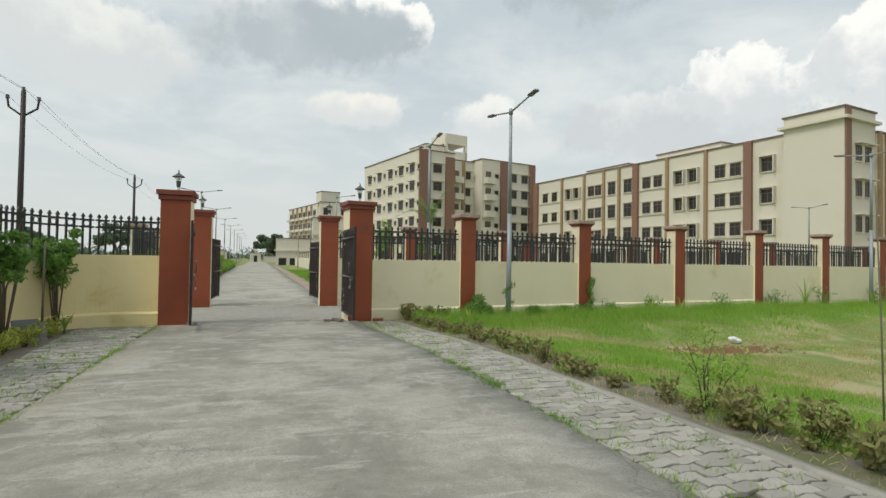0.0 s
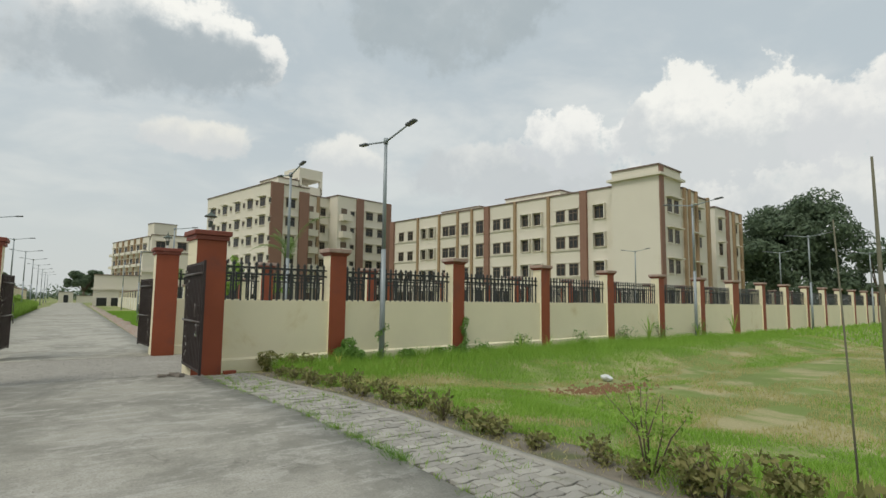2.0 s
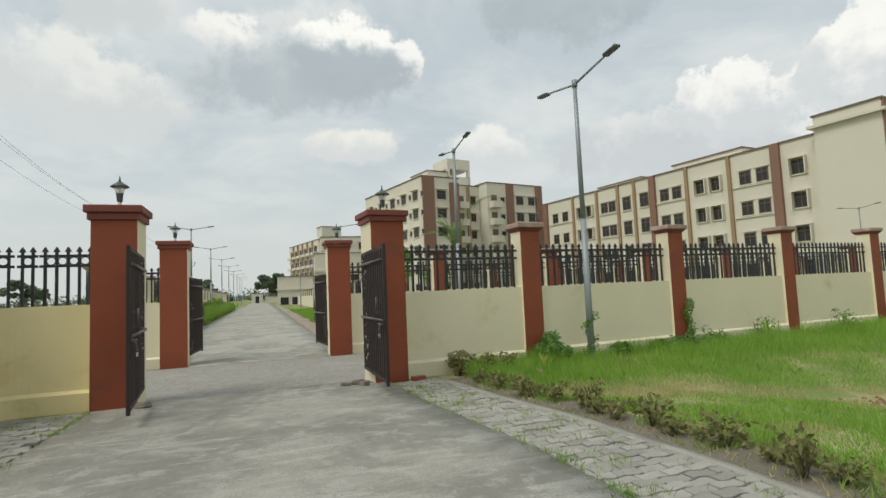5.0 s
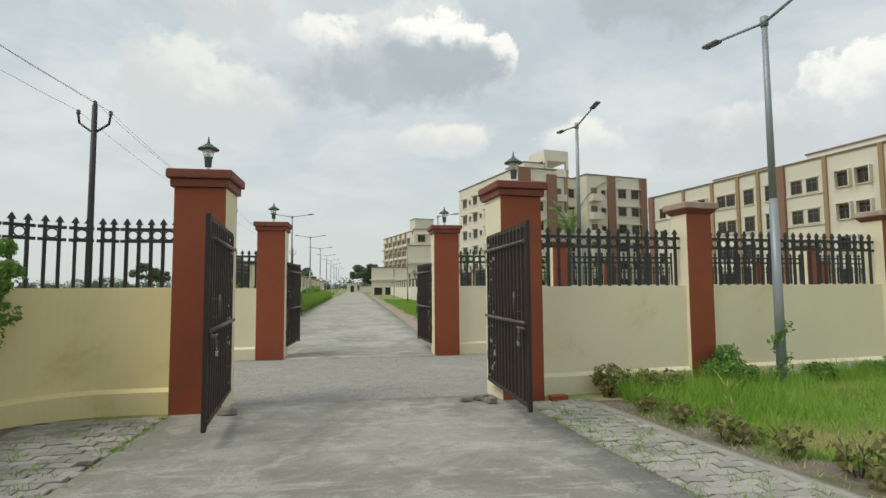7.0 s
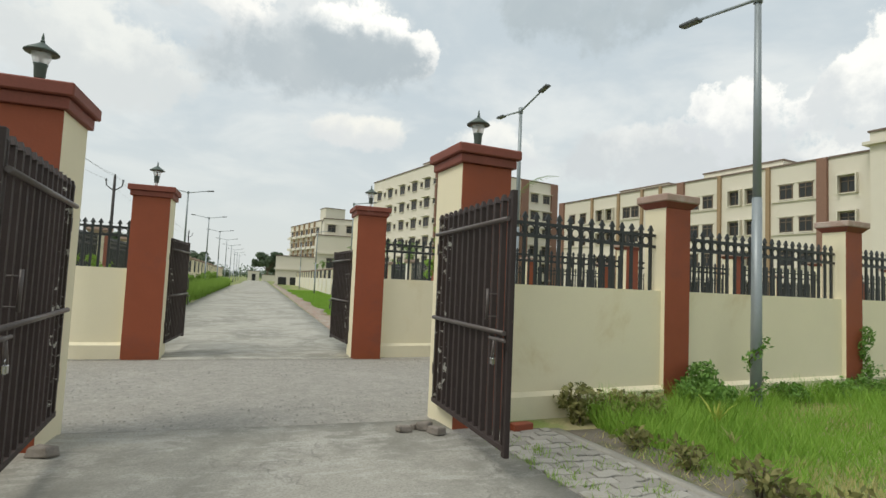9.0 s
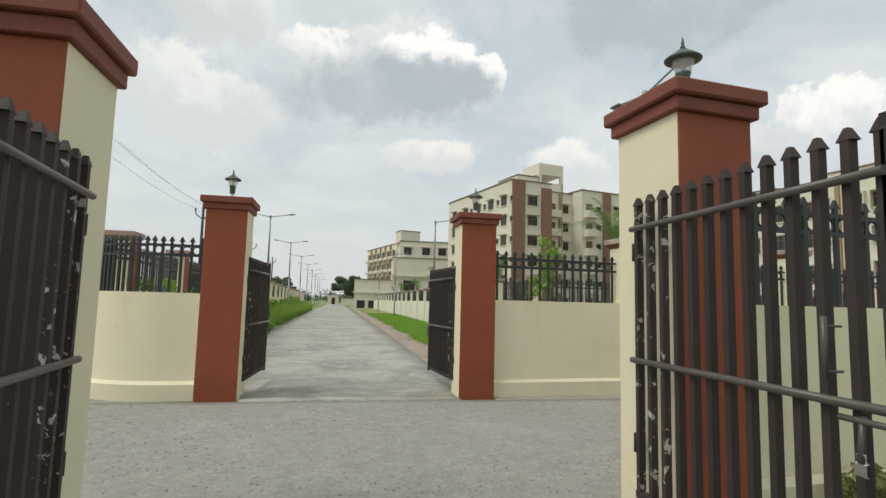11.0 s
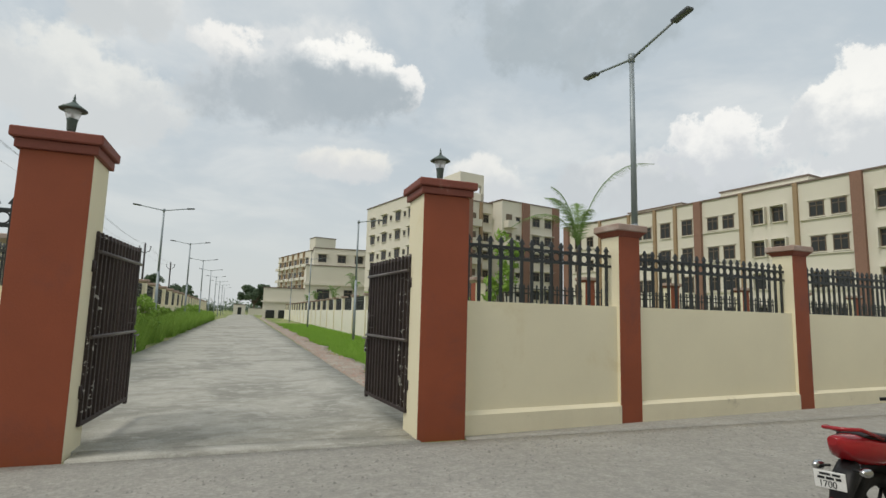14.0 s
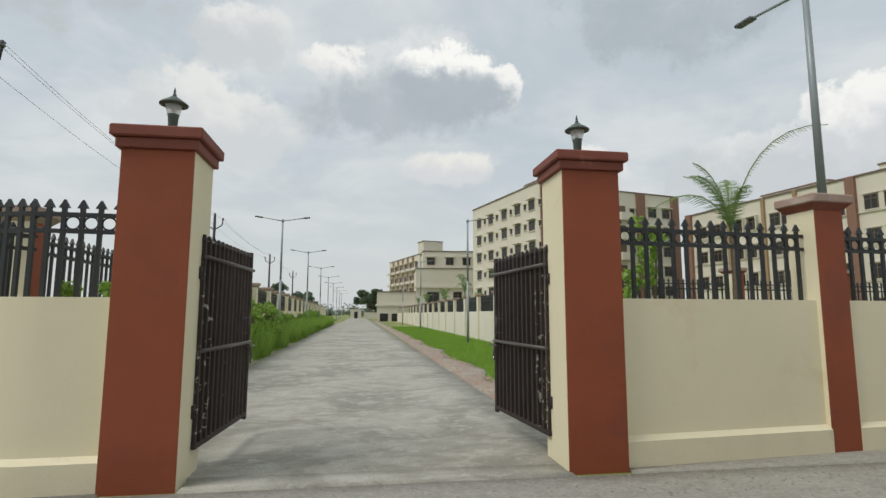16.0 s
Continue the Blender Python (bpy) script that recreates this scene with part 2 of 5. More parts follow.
M = {
    "road": cracked_concrete("cracked_road_concrete"),
    # same concrete in paler tones with fainter streaks
    "road_paler": cracked_concrete("paler_road_concrete", 1.16, 0.25),
    "grit": material("grey_grit", (0.30, 0.29, 0.265), 0.9, dark=0.7, light=1.25, scale=9, fine=60, bump=0.0),
    "cream": material("cream_wall_paint", (0.81, 0.742, 0.54), 0.75, speckle=0.06, dark=0.90, light=1.03, scale=1.1, fine=90, bump=0.12, second=(0.66, 0.56, 0.34), second_lo=0.58, second_hi=0.80, second_scale=0.8),
    # cream paint with warm bounced light mixed into its colour, plus yellow stains
    "yellow": material("warm_lit_cream_paint", (0.85, 0.735, 0.41), 0.75, speckle=0.06, dark=0.88, light=1.03, scale=1.1, fine=90, bump=0.12, second=(0.66, 0.53, 0.22), second_lo=0.54, second_hi=0.78, second_scale=0.8),
    "pale": material("off_white_wall_paint", (0.80, 0.77, 0.66), 0.75, speckle=0.05, dark=0.90, light=1.03, scale=0.9, fine=60, bump=0.1, second=(0.62, 0.58, 0.47), second_lo=0.56, second_hi=0.8, second_scale=0.7),
    "tan_cap": material("tan_cap_paint", (0.42, 0.33, 0.24), 0.7, dark=0.8, light=1.12, scale=4.0, fine=60, bump=0.2),
    "wire": material("weathered_cable", (0.16, 0.16, 0.17), 0.6, dark=0.9, light=1.1, scale=3, fine=40, bump=0.0),
    # cap colour made paler to hold the sky's reflection
    "cap_pale": material("sky_lit_cap_paint", (0.40, 0.285, 0.235), 0.7, dark=0.8, light=1.15, scale=4.0, fine=60, bump=0.2, second=(0.50, 0.42, 0.37), second_lo=0.5, second_hi=0.7, second_scale=3.0),
    "joint": material("dusty_paver_joint", (0.105, 0.097, 0.068), 0.95, dark=0.6, light=1.2, scale=3.0, fine=30, bump=0.5, second=(0.085, 0.115, 0.04), second_lo=0.5, second_hi=0.64, second_scale=1.6),
    "plinth": material("cream_plinth_paint", (0.80, 0.732, 0.54), 0.75, speckle=0.08, dark=0.85, light=1.04, scale=2.4, fine=70, bump=0.2, second=(0.50, 0.44, 0.32), second_lo=0.60, second_hi=0.78, second_scale=2.0),
    "red": material("terracotta_paint", (0.30, 0.076, 0.034), 0.62, speckle=0.1, dark=0.72, light=1.12, scale=1.6, fine=80, bump=0.15, spec=0.35, second=(0.20, 0.062, 0.040), second_lo=0.5, second_hi=0.75, second_scale=1.2),
    "red_cap": material("terracotta_cap_paint", (0.235, 0.072, 0.050), 0.6, dark=0.75, light=1.15, scale=4.0, fine=60, bump=0.2, second=(0.36, 0.20, 0.16), second_lo=0.62, second_hi=0.8, second_scale=4.0),
    "black": material("black_fence_paint", (0.022, 0.026, 0.027), 0.45, dark=0.7, light=1.4, scale=8, fine=90, bump=0.08, spec=0.5, random_amount=0.3),
    "gate": material("brown_gate_paint", (0.055, 0.041, 0.039), 0.6, dark=0.7, light=1.3, scale=6, fine=80, bump=0.1, spec=0.25, random_amount=0.35, second=(0.30, 0.27, 0.24), second_lo=0.70, second_hi=0.73, second_scale=16.0),
    "gate_peeled": material("peeling_gate_paint", (0.055, 0.041, 0.039), 0.6, dark=0.7, light=1.3, scale=6, fine=80, bump=0.15, spec=0.25, random_amount=0.3, second=(0.60, 0.58, 0.53), second_lo=0.60, second_hi=0.615, second_scale=13.0),
    "rail": material("worn_gate_rail_paint", (0.10, 0.083, 0.077), 0.4, dark=0.7, light=1.3, scale=9, fine=80, bump=0.1, spec=0.5),
    "steel": material("galvanised_pole_paint", (0.30, 0.34, 0.36), 0.45, metal=0.25, dark=0.85, light=1.1, scale=4, fine=70, bump=0.05, spec=0.5),
    "lamp_head": material("dark_lamp_casting", (0.13, 0.14, 0.145), 0.4, metal=0.3, dark=0.8, light=1.2, scale=8, fine=80, bump=0.05),
    "lantern": material("green_lantern_metal", (0.10, 0.13, 0.115), 0.5, metal=0.15, dark=0.7, light=1.3, scale=20, fine=80, bump=0.1),
    "white": material("white_plastic", (0.72, 0.74, 0.74), 0.4, dark=0.92, light=1.05, scale=10, fine=80, bump=0.05),
    "concrete": material("road_concrete", (0.385, 0.37, 0.325), 0.88, dark=0.70, light=1.18, scale=2.2, fine=42, bump=0.6, second=(0.265, 0.258, 0.225), second_lo=0.47, second_hi=0.63, second_scale=0.6, bump_scale=14),
    "aggregate": material("loose_aggregate", (0.40, 0.385, 0.345), 0.92, speckle=0.5, dark=0.55, light=1.25, scale=7.0, fine=26, bump=1.0, second=(0.43, 0.41, 0.37), second_lo=0.5, second_hi=0.68, second_scale=0.9, bump_scale=22),
    "paver": material("concrete_paver", (0.46, 0.445, 0.40), 0.88, dark=0.72, light=1.12, scale=3.5, fine=60, bump=0.4, random_amount=0.5, second=(0.22, 0.225, 0.15), second_lo=0.56, second_hi=0.72, second_scale=1.6),
    "paver_far": material("concrete_paver_joined", (0.46, 0.445, 0.40), 0.88, dark=0.72, light=1.12, scale=3.5, fine=60, bump=0.4, island=0.5, second=(0.22, 0.225, 0.15), second_lo=0.56, second_hi=0.72, second_scale=1.6),
    "stone": material("rubble_stone", (0.27, 0.24, 0.21), 0.9, dark=0.7, light=1.2, scale=12, fine=70, bump=0.6),
    "soil": material("damp_soil", (0.23, 0.205, 0.165), 0.95, dark=0.6, light=1.2, scale=2.5, fine=30, bump=0.8, second=(0.12, 0.14, 0.06), second_lo=0.5, second_hi=0.65, second_scale=1.8, bump_scale=18),
    "ground": material("grassy_ground", (0.20, 0.265, 0.075), 0.95, dark=0.6, light=1.25, scale=0.6, fine=25, bump=0.6, second=(0.40, 0.355, 0.20), second_lo=0.46, second_hi=0.62, second_scale=0.45, bump_scale=12),
    "verge": material("brick_dust_verge", (0.37, 0.30, 0.245), 0.95, dark=0.7, light=1.15, scale=2.0, fine=30, bump=0.7, second=(0.40, 0.37, 0.31), second_lo=0.48, second_hi=0.6, second_scale=0.8, bump_scale=15),
    "facade": material("cream_facade_paint", (0.675, 0.635, 0.545), 0.8, speckle=0.0, dark=0.92, light=1.03, scale=0.25, fine=6, bump=0.0, second=(0.61, 0.565, 0.47), second_lo=0.55, second_hi=0.8, second_scale=0.3),
    "facade_brown": material("brown_facade_paint", (0.27, 0.155, 0.115), 0.75, dark=0.85, light=1.1, scale=0.5, fine=8, bump=0.0),
    "facade_tan": material("tan_facade_band", (0.36, 0.255, 0.155), 0.75, dark=0.85, light=1.1, scale=0.5, fine=8, bump=0.0),
    "coping": material("dark_roof_coping", (0.20, 0.155, 0.13), 0.8, dark=0.8, light=1.1, scale=0.8, fine=8, bump=0.0),
    "frame": material("brown_window_frame", (0.16, 0.12, 0.085), 0.5, dark=0.8, light=1.2, scale=3, fine=20, bump=0.0),
    "pane": glass("dark_window_glass", (0.03, 0.032, 0.031)),
    "clear": glass("lantern_glass", (0.86, 0.90, 0.90), 0.45),
    "wood": material("weathered_bamboo", (0.17, 0.165, 0.115), 0.8, dark=0.7, light=1.2, scale=6, fine=50, bump=0.3),
    "bark": material("grey_bark", (0.17, 0.135, 0.10), 0.9, dark=0.6, light=1.2, scale=8, fine=50, bump=0.5),
    "pole": material("rusty_steel_pole", (0.055, 0.05, 0.05), 0.6, metal=0.3, dark=0.8, light=1.2, scale=3, fine=40, bump=0.1),
    "grass": foliage("lawn_grass", (0.135, 0.30, 0.03), (0.34, 0.52, 0.095), 0.8),
    "dry": foliage("dry_grass", (0.36, 0.345, 0.13), (0.54, 0.49, 0.24), 0.8),
    "leaf": foliage("shrub_leaf", (0.065, 0.16, 0.035), (0.23, 0.40, 0.09), 5.0),
    "leaf_lime": foliage("lime_hedge_leaf", (0.26, 0.33, 0.05), (0.52, 0.55, 0.13), 5.0),
    "leaf_dull": foliage("dusty_hedge_leaf", (0.09, 0.12, 0.035), (0.32, 0.30, 0.12), 6.0),
    # distance haze is mixed into these leaf colours
    "leaf_far": foliage("hazed_tree_leaf", (0.075, 0.115, 0.075), (0.15, 0.20, 0.12), 0.5),
    "weed": foliage("weed_leaf", (0.14, 0.27, 0.04), (0.34, 0.50, 0.10), 2.0),
    "palm": foliage("palm_leaf", (0.12, 0.21, 0.06), (0.25, 0.36, 0.12), 4.0),
    "bike_red": material("glossy_red_fairing", (0.34, 0.012, 0.018), 0.18, dark=0.9, light=1.1, scale=6, fine=60, bump=0.0, spec=0.6),
    "bike_black": material("black_plastic", (0.018, 0.018, 0.019), 0.5, dark=0.8, light=1.3, scale=10, fine=80, bump=0.1),
    "rubber": material("tyre_rubber", (0.016, 0.016, 0.016), 0.8, dark=0.8, light=1.3, scale=14, fine=60, bump=0.3),
    "chrome": material("scratched_steel", (0.55, 0.56, 0.57), 0.22, metal=1.0, dark=0.9, light=1.05, scale=12, fine=80, bump=0.02),
    "plate": material("white_number_plate", (0.78, 0.78, 0.76), 0.4, dark=0.93, light=1.02, scale=14, fine=90, bump=0.0),
    "ink": material("black_plate_ink", (0.02, 0.02, 0.022), 0.5, dark=0.9, light=1.1, scale=9, fine=60, bump=0.0),
    "bag": material("white_plastic_bag", (0.78, 0.80, 0.82), 0.35, dark=0.85, light=1.05, scale=9, fine=40, bump=0.2),
    "brick_chip": material("faded_brick_chips", (0.44, 0.30, 0.245), 0.95, dark=0.7, light=1.2, scale=3, fine=30, bump=0.6, second=(0.42, 0.39, 0.34), second_lo=0.46, second_hi=0.58, second_scale=2.0),
    "rust_soil": material("red_brick_soil", (0.25, 0.145, 0.08), 0.95, dark=0.7, light=1.2, scale=3, fine=30, bump=0.8),
}


# ---- mesh helpers ----
def box(bm, x0, y0, z0, x1, y1, z1, slot=0, bevel=0.0):
    """An axis-aligned block, with its long edges eased if bevel is given."""
    r = bmesh.ops.create_cube(bm, size=1.0)
    for v in r["verts"]:
        v.co = ((x0 + x1) / 2 + v.co.x * (x1 - x0), (y0 + y1) / 2 + v.co.y * (y1 - y0), (z0 + z1) / 2 + v.co.z * (z1 - z0))
    faces = {f for v in r["verts"] for f in v.link_faces}
    for f in faces:
        f.material_index = slot
    if bevel:
        edges = {e for v in r["verts"] for e in v.link_edges}
        bmesh.ops.bevel(bm, geom=list(edges), offset=bevel, segments=1, affect="EDGES")
    return bm


def block(x0, y0, z0, x1, y1, z1, bevel=0.0):
    return box(bmesh.new(), x0, y0, z0, x1, y1, z1, 0, bevel)


def tube(bm, a, b, r0, r1=None, n=8, slot=0):
    """A tapered round bar from a to b."""
    a, b = Vector(a), Vector(b)
    r1 = r0 if r1 is None else r1
    q = (b - a).to_track_quat("Z", "Y")
    rings = []
    for p, r in ((a, r0), (b, r1)):
        rings.append([bm.verts.new(p + q @ Vector((math.cos(i * math.tau / n) * r, math.sin(i * math.tau / n) * r, 0))) for i in range(n)])
    for i in range(n):
        f = bm.faces.new((rings[0][i], rings[0][(i + 1) % n], rings[1][(i + 1) % n], rings[1][i]))
        f.smooth, f.material_index = True, slot
    bm.faces.new(rings[0][::-1]).material_index = slot
    bm.faces.new(rings[1]).material_index = slot
    return bm


def rod(a, b, r0, r1=None, n=8):
    return tube(bmesh.new(), a, b, r0, r1, n)


def lathe(profile, n=16):
    """A body turned round z from (radius, height) pairs."""
    bm = bmesh.new()
    rings = [[bm.verts.new((math.cos(i * math.tau / n) * r, math.sin(i * math.tau / n) * r, z)) for i in range(n)] for r, z in profile]
    for lo, hi in zip(rings, rings[1:]):
        for i in range(n):
            bm.faces.new((lo[i], lo[(i + 1) % n], hi[(i + 1) % n], hi[i])).smooth = True
    bm.faces.new(rings[0][::-1])
    bm.faces.new(rings[-1])
    return bm


def bent(points, r, n=5):
    """One connected round rod through the points."""
    bm = bmesh.new()
    pts = [Vector(p) for p in points]
    rings = []
    for i, p in enumerate(pts):
        d = (pts[min(i + 1, len(pts) - 1)] - pts[max(i - 1, 0)]).normalized()
        q = d.to_track_quat("Z", "Y")
        rr = r[i] if isinstance(r, (list, tuple)) else r
        rings.append([bm.verts.new(p + q @ Vector((math.cos(k * math.tau / n) * rr, math.sin(k * math.tau / n) * rr, 0))) for k in range(n)])
    for lo, hi in zip(rings, rings[1:]):
        for k in range(n):
            bm.faces.new((lo[k], lo[(k + 1) % n], hi[(k + 1) % n], hi[k])).smooth = True
    bm.faces.new(rings[0][::-1])
    bm.faces.new(rings[-1])
    return bm


def mesh_of(name, bm, *mats):
    me = bpy.data.meshes.new(name)
    bm.to_mesh(me)
    bm.free()
    for m in mats:
        me.materials.append(m)
    return me


def part(name, bm, mat, parent, label="", m=None):
    ob = new(name, mesh_of(name, bm, *(mat if isinstance(mat, (list, tuple)) else (mat,))))
    ob.parent = parent
    if m is not None:
        ob.matrix_basis = m
    return tagged(ob, label)


def shared(name, me, parent, m):
    ob = new(name, me)
    ob.parent = parent
    ob.matrix_basis = m
    return ob


def thing(name, m, label, category, group="", kind=""):
    ob = new(name)
    ob.empty_display_size = 0.2
    ob.matrix_basis = m
    return tagged(ob, label, category, group, kind)


def solid(name, bm, mat, label="", category="", group="", kind="", m=None):
    ob = new(name, mesh_of(name, bm, *(mat if isinstance(mat, (list, tuple)) else (mat,))))
    if m is not None:
        ob.matrix_basis = m
    return tagged(ob, label, category, group, kind)


def from_arrays(name, verts, faces, mat):
    me = bpy.data.meshes.new(name)
    me.from_pydata(verts, [], faces)
    me.materials.append(mat)
    return me


def ramp(v, lo, hi):
    k = min(1.0, max(0.0, (v - lo) / (hi - lo)))
    return k * k * (3 - 2 * k)


def road_z(y):
    """The road falls gently to the gates, then runs level."""
    if y < 0:
        return 0.115 - 0.0066 * max(y, -25.0)
    return 0.115 * (1 - y / 5.7) if y < 5.7 else 0.0


def right_edge(y):
    return float(np.interp(-y, (0.0, 2.0, 4.5, 7.0, 10.5), (2.02, 2.11, 2.40, 2.43, 2.40)))


def right_outer(y):
    return float(np.interp(-y, (0.0, 2.0, 3.6, 5.5, 10.0, 16.0), (2.93, 3.14, 3.41, 3.56, 3.62, 3.66)))


def left_edge(y):
    return -2.28


def left_outer(y):
    return -3.76 - 0.082 * max(min(y, 0.0), -9.0)


def ground_z(x, y):
    """The lie of the land, just under the paving."""
    z = road_z(y) - 0.035
    if y < 0.6 and x > right_outer(y):
        dip = ramp(x, right_outer(y) + 0.2, 9.0) * ramp(-y, 0.4, 3.0)
        z -= 0.37 * dip
        z += 0.05 * noise.noise((x * 0.35, y * 0.35, 3.0)) * ramp(x, right_outer(y), right_outer(y) + 1.5)
    if y > 8.0 and x < -3.3:
        z += 0.25 * ramp(-x, 3.4, 6.0) + 0.06 * noise.noise((x * 0.4, y * 0.4, 9.0))
    return z


# ---- ground, roads and paving ----
def sheet(name, xs, ys, height, mat):
    verts = [(x, y, height(x, y)) for y in ys for x in xs]
    n = len(xs)
    faces = [(j * n + i, j * n + i + 1, (j + 1) * n + i + 1, (j + 1) * n + i) for j in range(len(ys) - 1) for i in range(n - 1)]
    me = from_arrays(name, verts, faces, mat)
    me.polygons.foreach_set("use_smooth", [True] * len(faces))
    return new(name, me)


def steps(*spans):
    """Grid lines from (start, end, step) spans."""
    out = []
    for a, b, s in spans:
        k = a
        while k < b - 1e-6:
            out.append(round(k, 4))
            k += s
    out.append(spans[-1][1])
    return out


xs = steps((-2400, -300, 300), (-300, -40, 26), (-40, -8, 4), (-8, 16, 0.5), (16, 60, 4), (60, 320, 26), (320, 2420, 300))
ys = steps((-2400, -300, 300), (-300, -40, 26), (-40, -18, 4), (-18, 14, 0.5), (14, 50, 3), (50, 310, 26), (310, 2410, 300))
tagged(sheet("ground", xs, ys, ground_z, M["ground"]), "flat grassy ground reaching to the horizon", "ground", kind="structure")


def ribbon(name, left, right, ys, height, mat, label, n=8, thick=0.12):
    """A paved band between two edge lines, with a real edge down into the ground."""
    bm = bmesh.new()
    rows = []
    for y in ys:
        a, b = left(y), right(y)
        rows.append([bm.verts.new((a + (b - a) * i / n, y, height(y) + 0.012 * noise.noise((a + (b - a) * i / n, y * 0.5, 1.0)))) for i in range(n + 1)])
    for r, s in zip(rows, rows[1:]):
        for i in range(n):
            bm.faces.new((r[i], r[i + 1], s[i + 1], s[i])).smooth = True
    edge = [e for e in bm.edges if e.is_boundary]
    out = bmesh.ops.extrude_edge_only(bm, edges=edge)
    for v in out["geom"]:
        if isinstance(v, bmesh.types.BMVert):
            v.co.z -= thick
    bmesh.ops.recalc_face_normals(bm, faces=bm.faces)
    return solid(name, bm, mat, label, "road", kind="structure")


# the approach is cast in bays with a thin joint between them
bays = [(-30.0, -16.5), (-16.5, 0.42)]
for a, b in bays:
    ribbon("road", left_edge, right_edge, steps((a + 0.004, b - 0.004, 0.5)), road_z, M["road"], "pale worn concrete approach road cast in bays")
def street_right(y):
    """The cross street ends against the back of the front wall."""
    return 1.75 if y < 0.45 else min(60.0, 2.6 + (y - 0.50) / 0.10)


street = lambda y: road_z(y) - 0.012
ribbon("road", lambda y: -30.0 if y > 0.45 else -1.75, street_right, [0.44, 0.52, 0.6, 0.9, 1.2, 1.6, 2.0, 2.5, 3.0, 3.5, 4.0, 4.5, 5.0, 5.3, 5.6], street, M["aggregate"], "grey cross street of loose rolled aggregate", n=60)
ribbon("road", lambda y: max(2.32, 2.3 + (y - 5.95) / 0.085), lambda y: 60.0, [5.6, 5.8, 6.0, 6.5, 7.0, 8.0, 9.0, 10.0], street, M["aggregate"], "grey aggregate edge along the gate wall", n=20)
ribbon("road", lambda y: -30.0, lambda y: -2.9 - 1.38 * math.sqrt(max(0.0, 1 - ((6.85 - y) / 1.10) ** 2)) if y > 5.78 else -2.36, [5.6, 5.77, 5.82, 5.95, 6.2, 6.5, 6.84], street, M["aggregate"], "grey aggregate edge along the curved wall", n=20)
beyond = [(5.98, 44.0), (44.0, 170.0)]
ribbon("road", lambda y: -1.72, lambda y: 1.72, [5.6, 5.8, 5.98], road_z, M["road_paler"], "concrete apron between the gate piers")
for a, b in beyond:
    ribbon("road", lambda y: -3.20 - 0.016 * (y - 6), lambda y: 2.02 - 0.004 * (y - 6), steps((a + 0.004, b - 0.004, 1.0 if b < 45 else 8.0)), road_z, M["road_paler"], "long straight pale concrete road")
ribbon("verge", lambda y: 2.03, lambda y: 2.80 + 0.22 * math.sin(y * 0.9) + 0.14 * math.sin(y * 2.3), steps((6.6, 110.0, 1.0)), lambda y: road_z(y) - 0.008, M["verge"], "brick-dust verge beside the concrete road", n=4)
ribbon("flower_bed", lambda y: -4.55, left_outer, steps((-14.0, 0.0, 0.5)), lambda y: road_z(y) - 0.02, M["soil"], "soil bed along the left cream wall", n=5)
ribbon("flower_bed", right_outer, lambda y: right_outer(y) + 0.62 + 0.1 * math.sin(y * 2.1), steps((-16.0, -0.2, 0.4)), lambda y: road_z(y) - 0.02, M["soil"], "soil bed between pavers and lawn", n=5)


# ---- walls, piers, pillars and fences ----
WALL_T = 0.22


def spear_mesh():
    bm = bmesh.new()
    box(bm, -0.019, -0.015, 0.0, 0.019, 0.015, 0.80)
    # arrow head
    z0 = 0.775
    ring = [bm.verts.new(p) for p in ((-0.044, -0.016, z0 + 0.02), (0.044, -0.016, z0 + 0.02), (0.044, 0.016, z0 + 0.02), (-0.044, 0.016, z0 + 0.02))]
    top = [bm.verts.new(p) for p in ((-0.006, -0.01, z0 + 0.095), (0.006, -0.01, z0 + 0.095), (0.006, 0.01, z0 + 0.095), (-0.006, 0.01, z0 + 0.095))]
    for i in range(4):
        bm.faces.new((ring[i], ring[(i + 1) % 4], top[(i + 1) % 4], top[i]))
    bm.faces.new(ring[::-1])
    bm.faces.new(top)
    return mesh_of("bar", bm, M["black"])


def ring_mesh():
    bm = bmesh.new()
    n, k, R, r = 14, 6, 0.058, 0.009
    grid = [[bm.verts.new(((R + r * math.cos(b * math.tau / k)) * math.cos(a * math.tau / n), r * math.sin(b * math.tau / k) * 1.2, (R + r * math.cos(b * math.tau / k)) * math.sin(a * math.tau / n))) for b in range(k)] for a in range(n)]
    for a in range(n):
        for b in range(k):
            bm.faces.new((grid[a][b], grid[(a + 1) % n][b], grid[(a + 1) % n][(b + 1) % k], grid[a][(b + 1) % k])).smooth = True
    return mesh_of("ring", bm, M["black"])


SPEAR, RING = spear_mesh(), ring_mesh()


def fence(a, b, z, bars=True, rings=True, pitch=0.165, high=1.0, label="black steel fence with spear-headed bars"):
    """A fence panel between plan points a and b, standing on z."""
    a, b = Vector((*a, 0)), Vector((*b, 0))
    d = b - a
    L = d.length
    root = thing("fence", Matrix.Translation((a.x, a.y, z)) @ Matrix.Rotation(math.atan2(d.y, d.x), 4, "Z"), label, "fence", "fence panels on the walls")
    for zz in (0.585 * high, 0.735 * high):
        part("rail", block(0.0, -0.014, zz - 0.019, L, 0.014, zz + 0.019), M["black"], root)
    n = max(2, round(L / pitch))
    if bars:
        for i in range(n):
            u = (i + 0.5) * L / n
            shared("bar", SPEAR, root, Matrix.Translation((u, 0, 0)) @ Matrix.Diagonal((1, 1, high, 1)))
            if rings and i:
                shared("ring", RING, root, Matrix.Translation((i * L / n, 0, 0.66 * high)))
    else:
        bm = bmesh.new()
        for i in range(n):
            u = (i + 0.5) * L / n
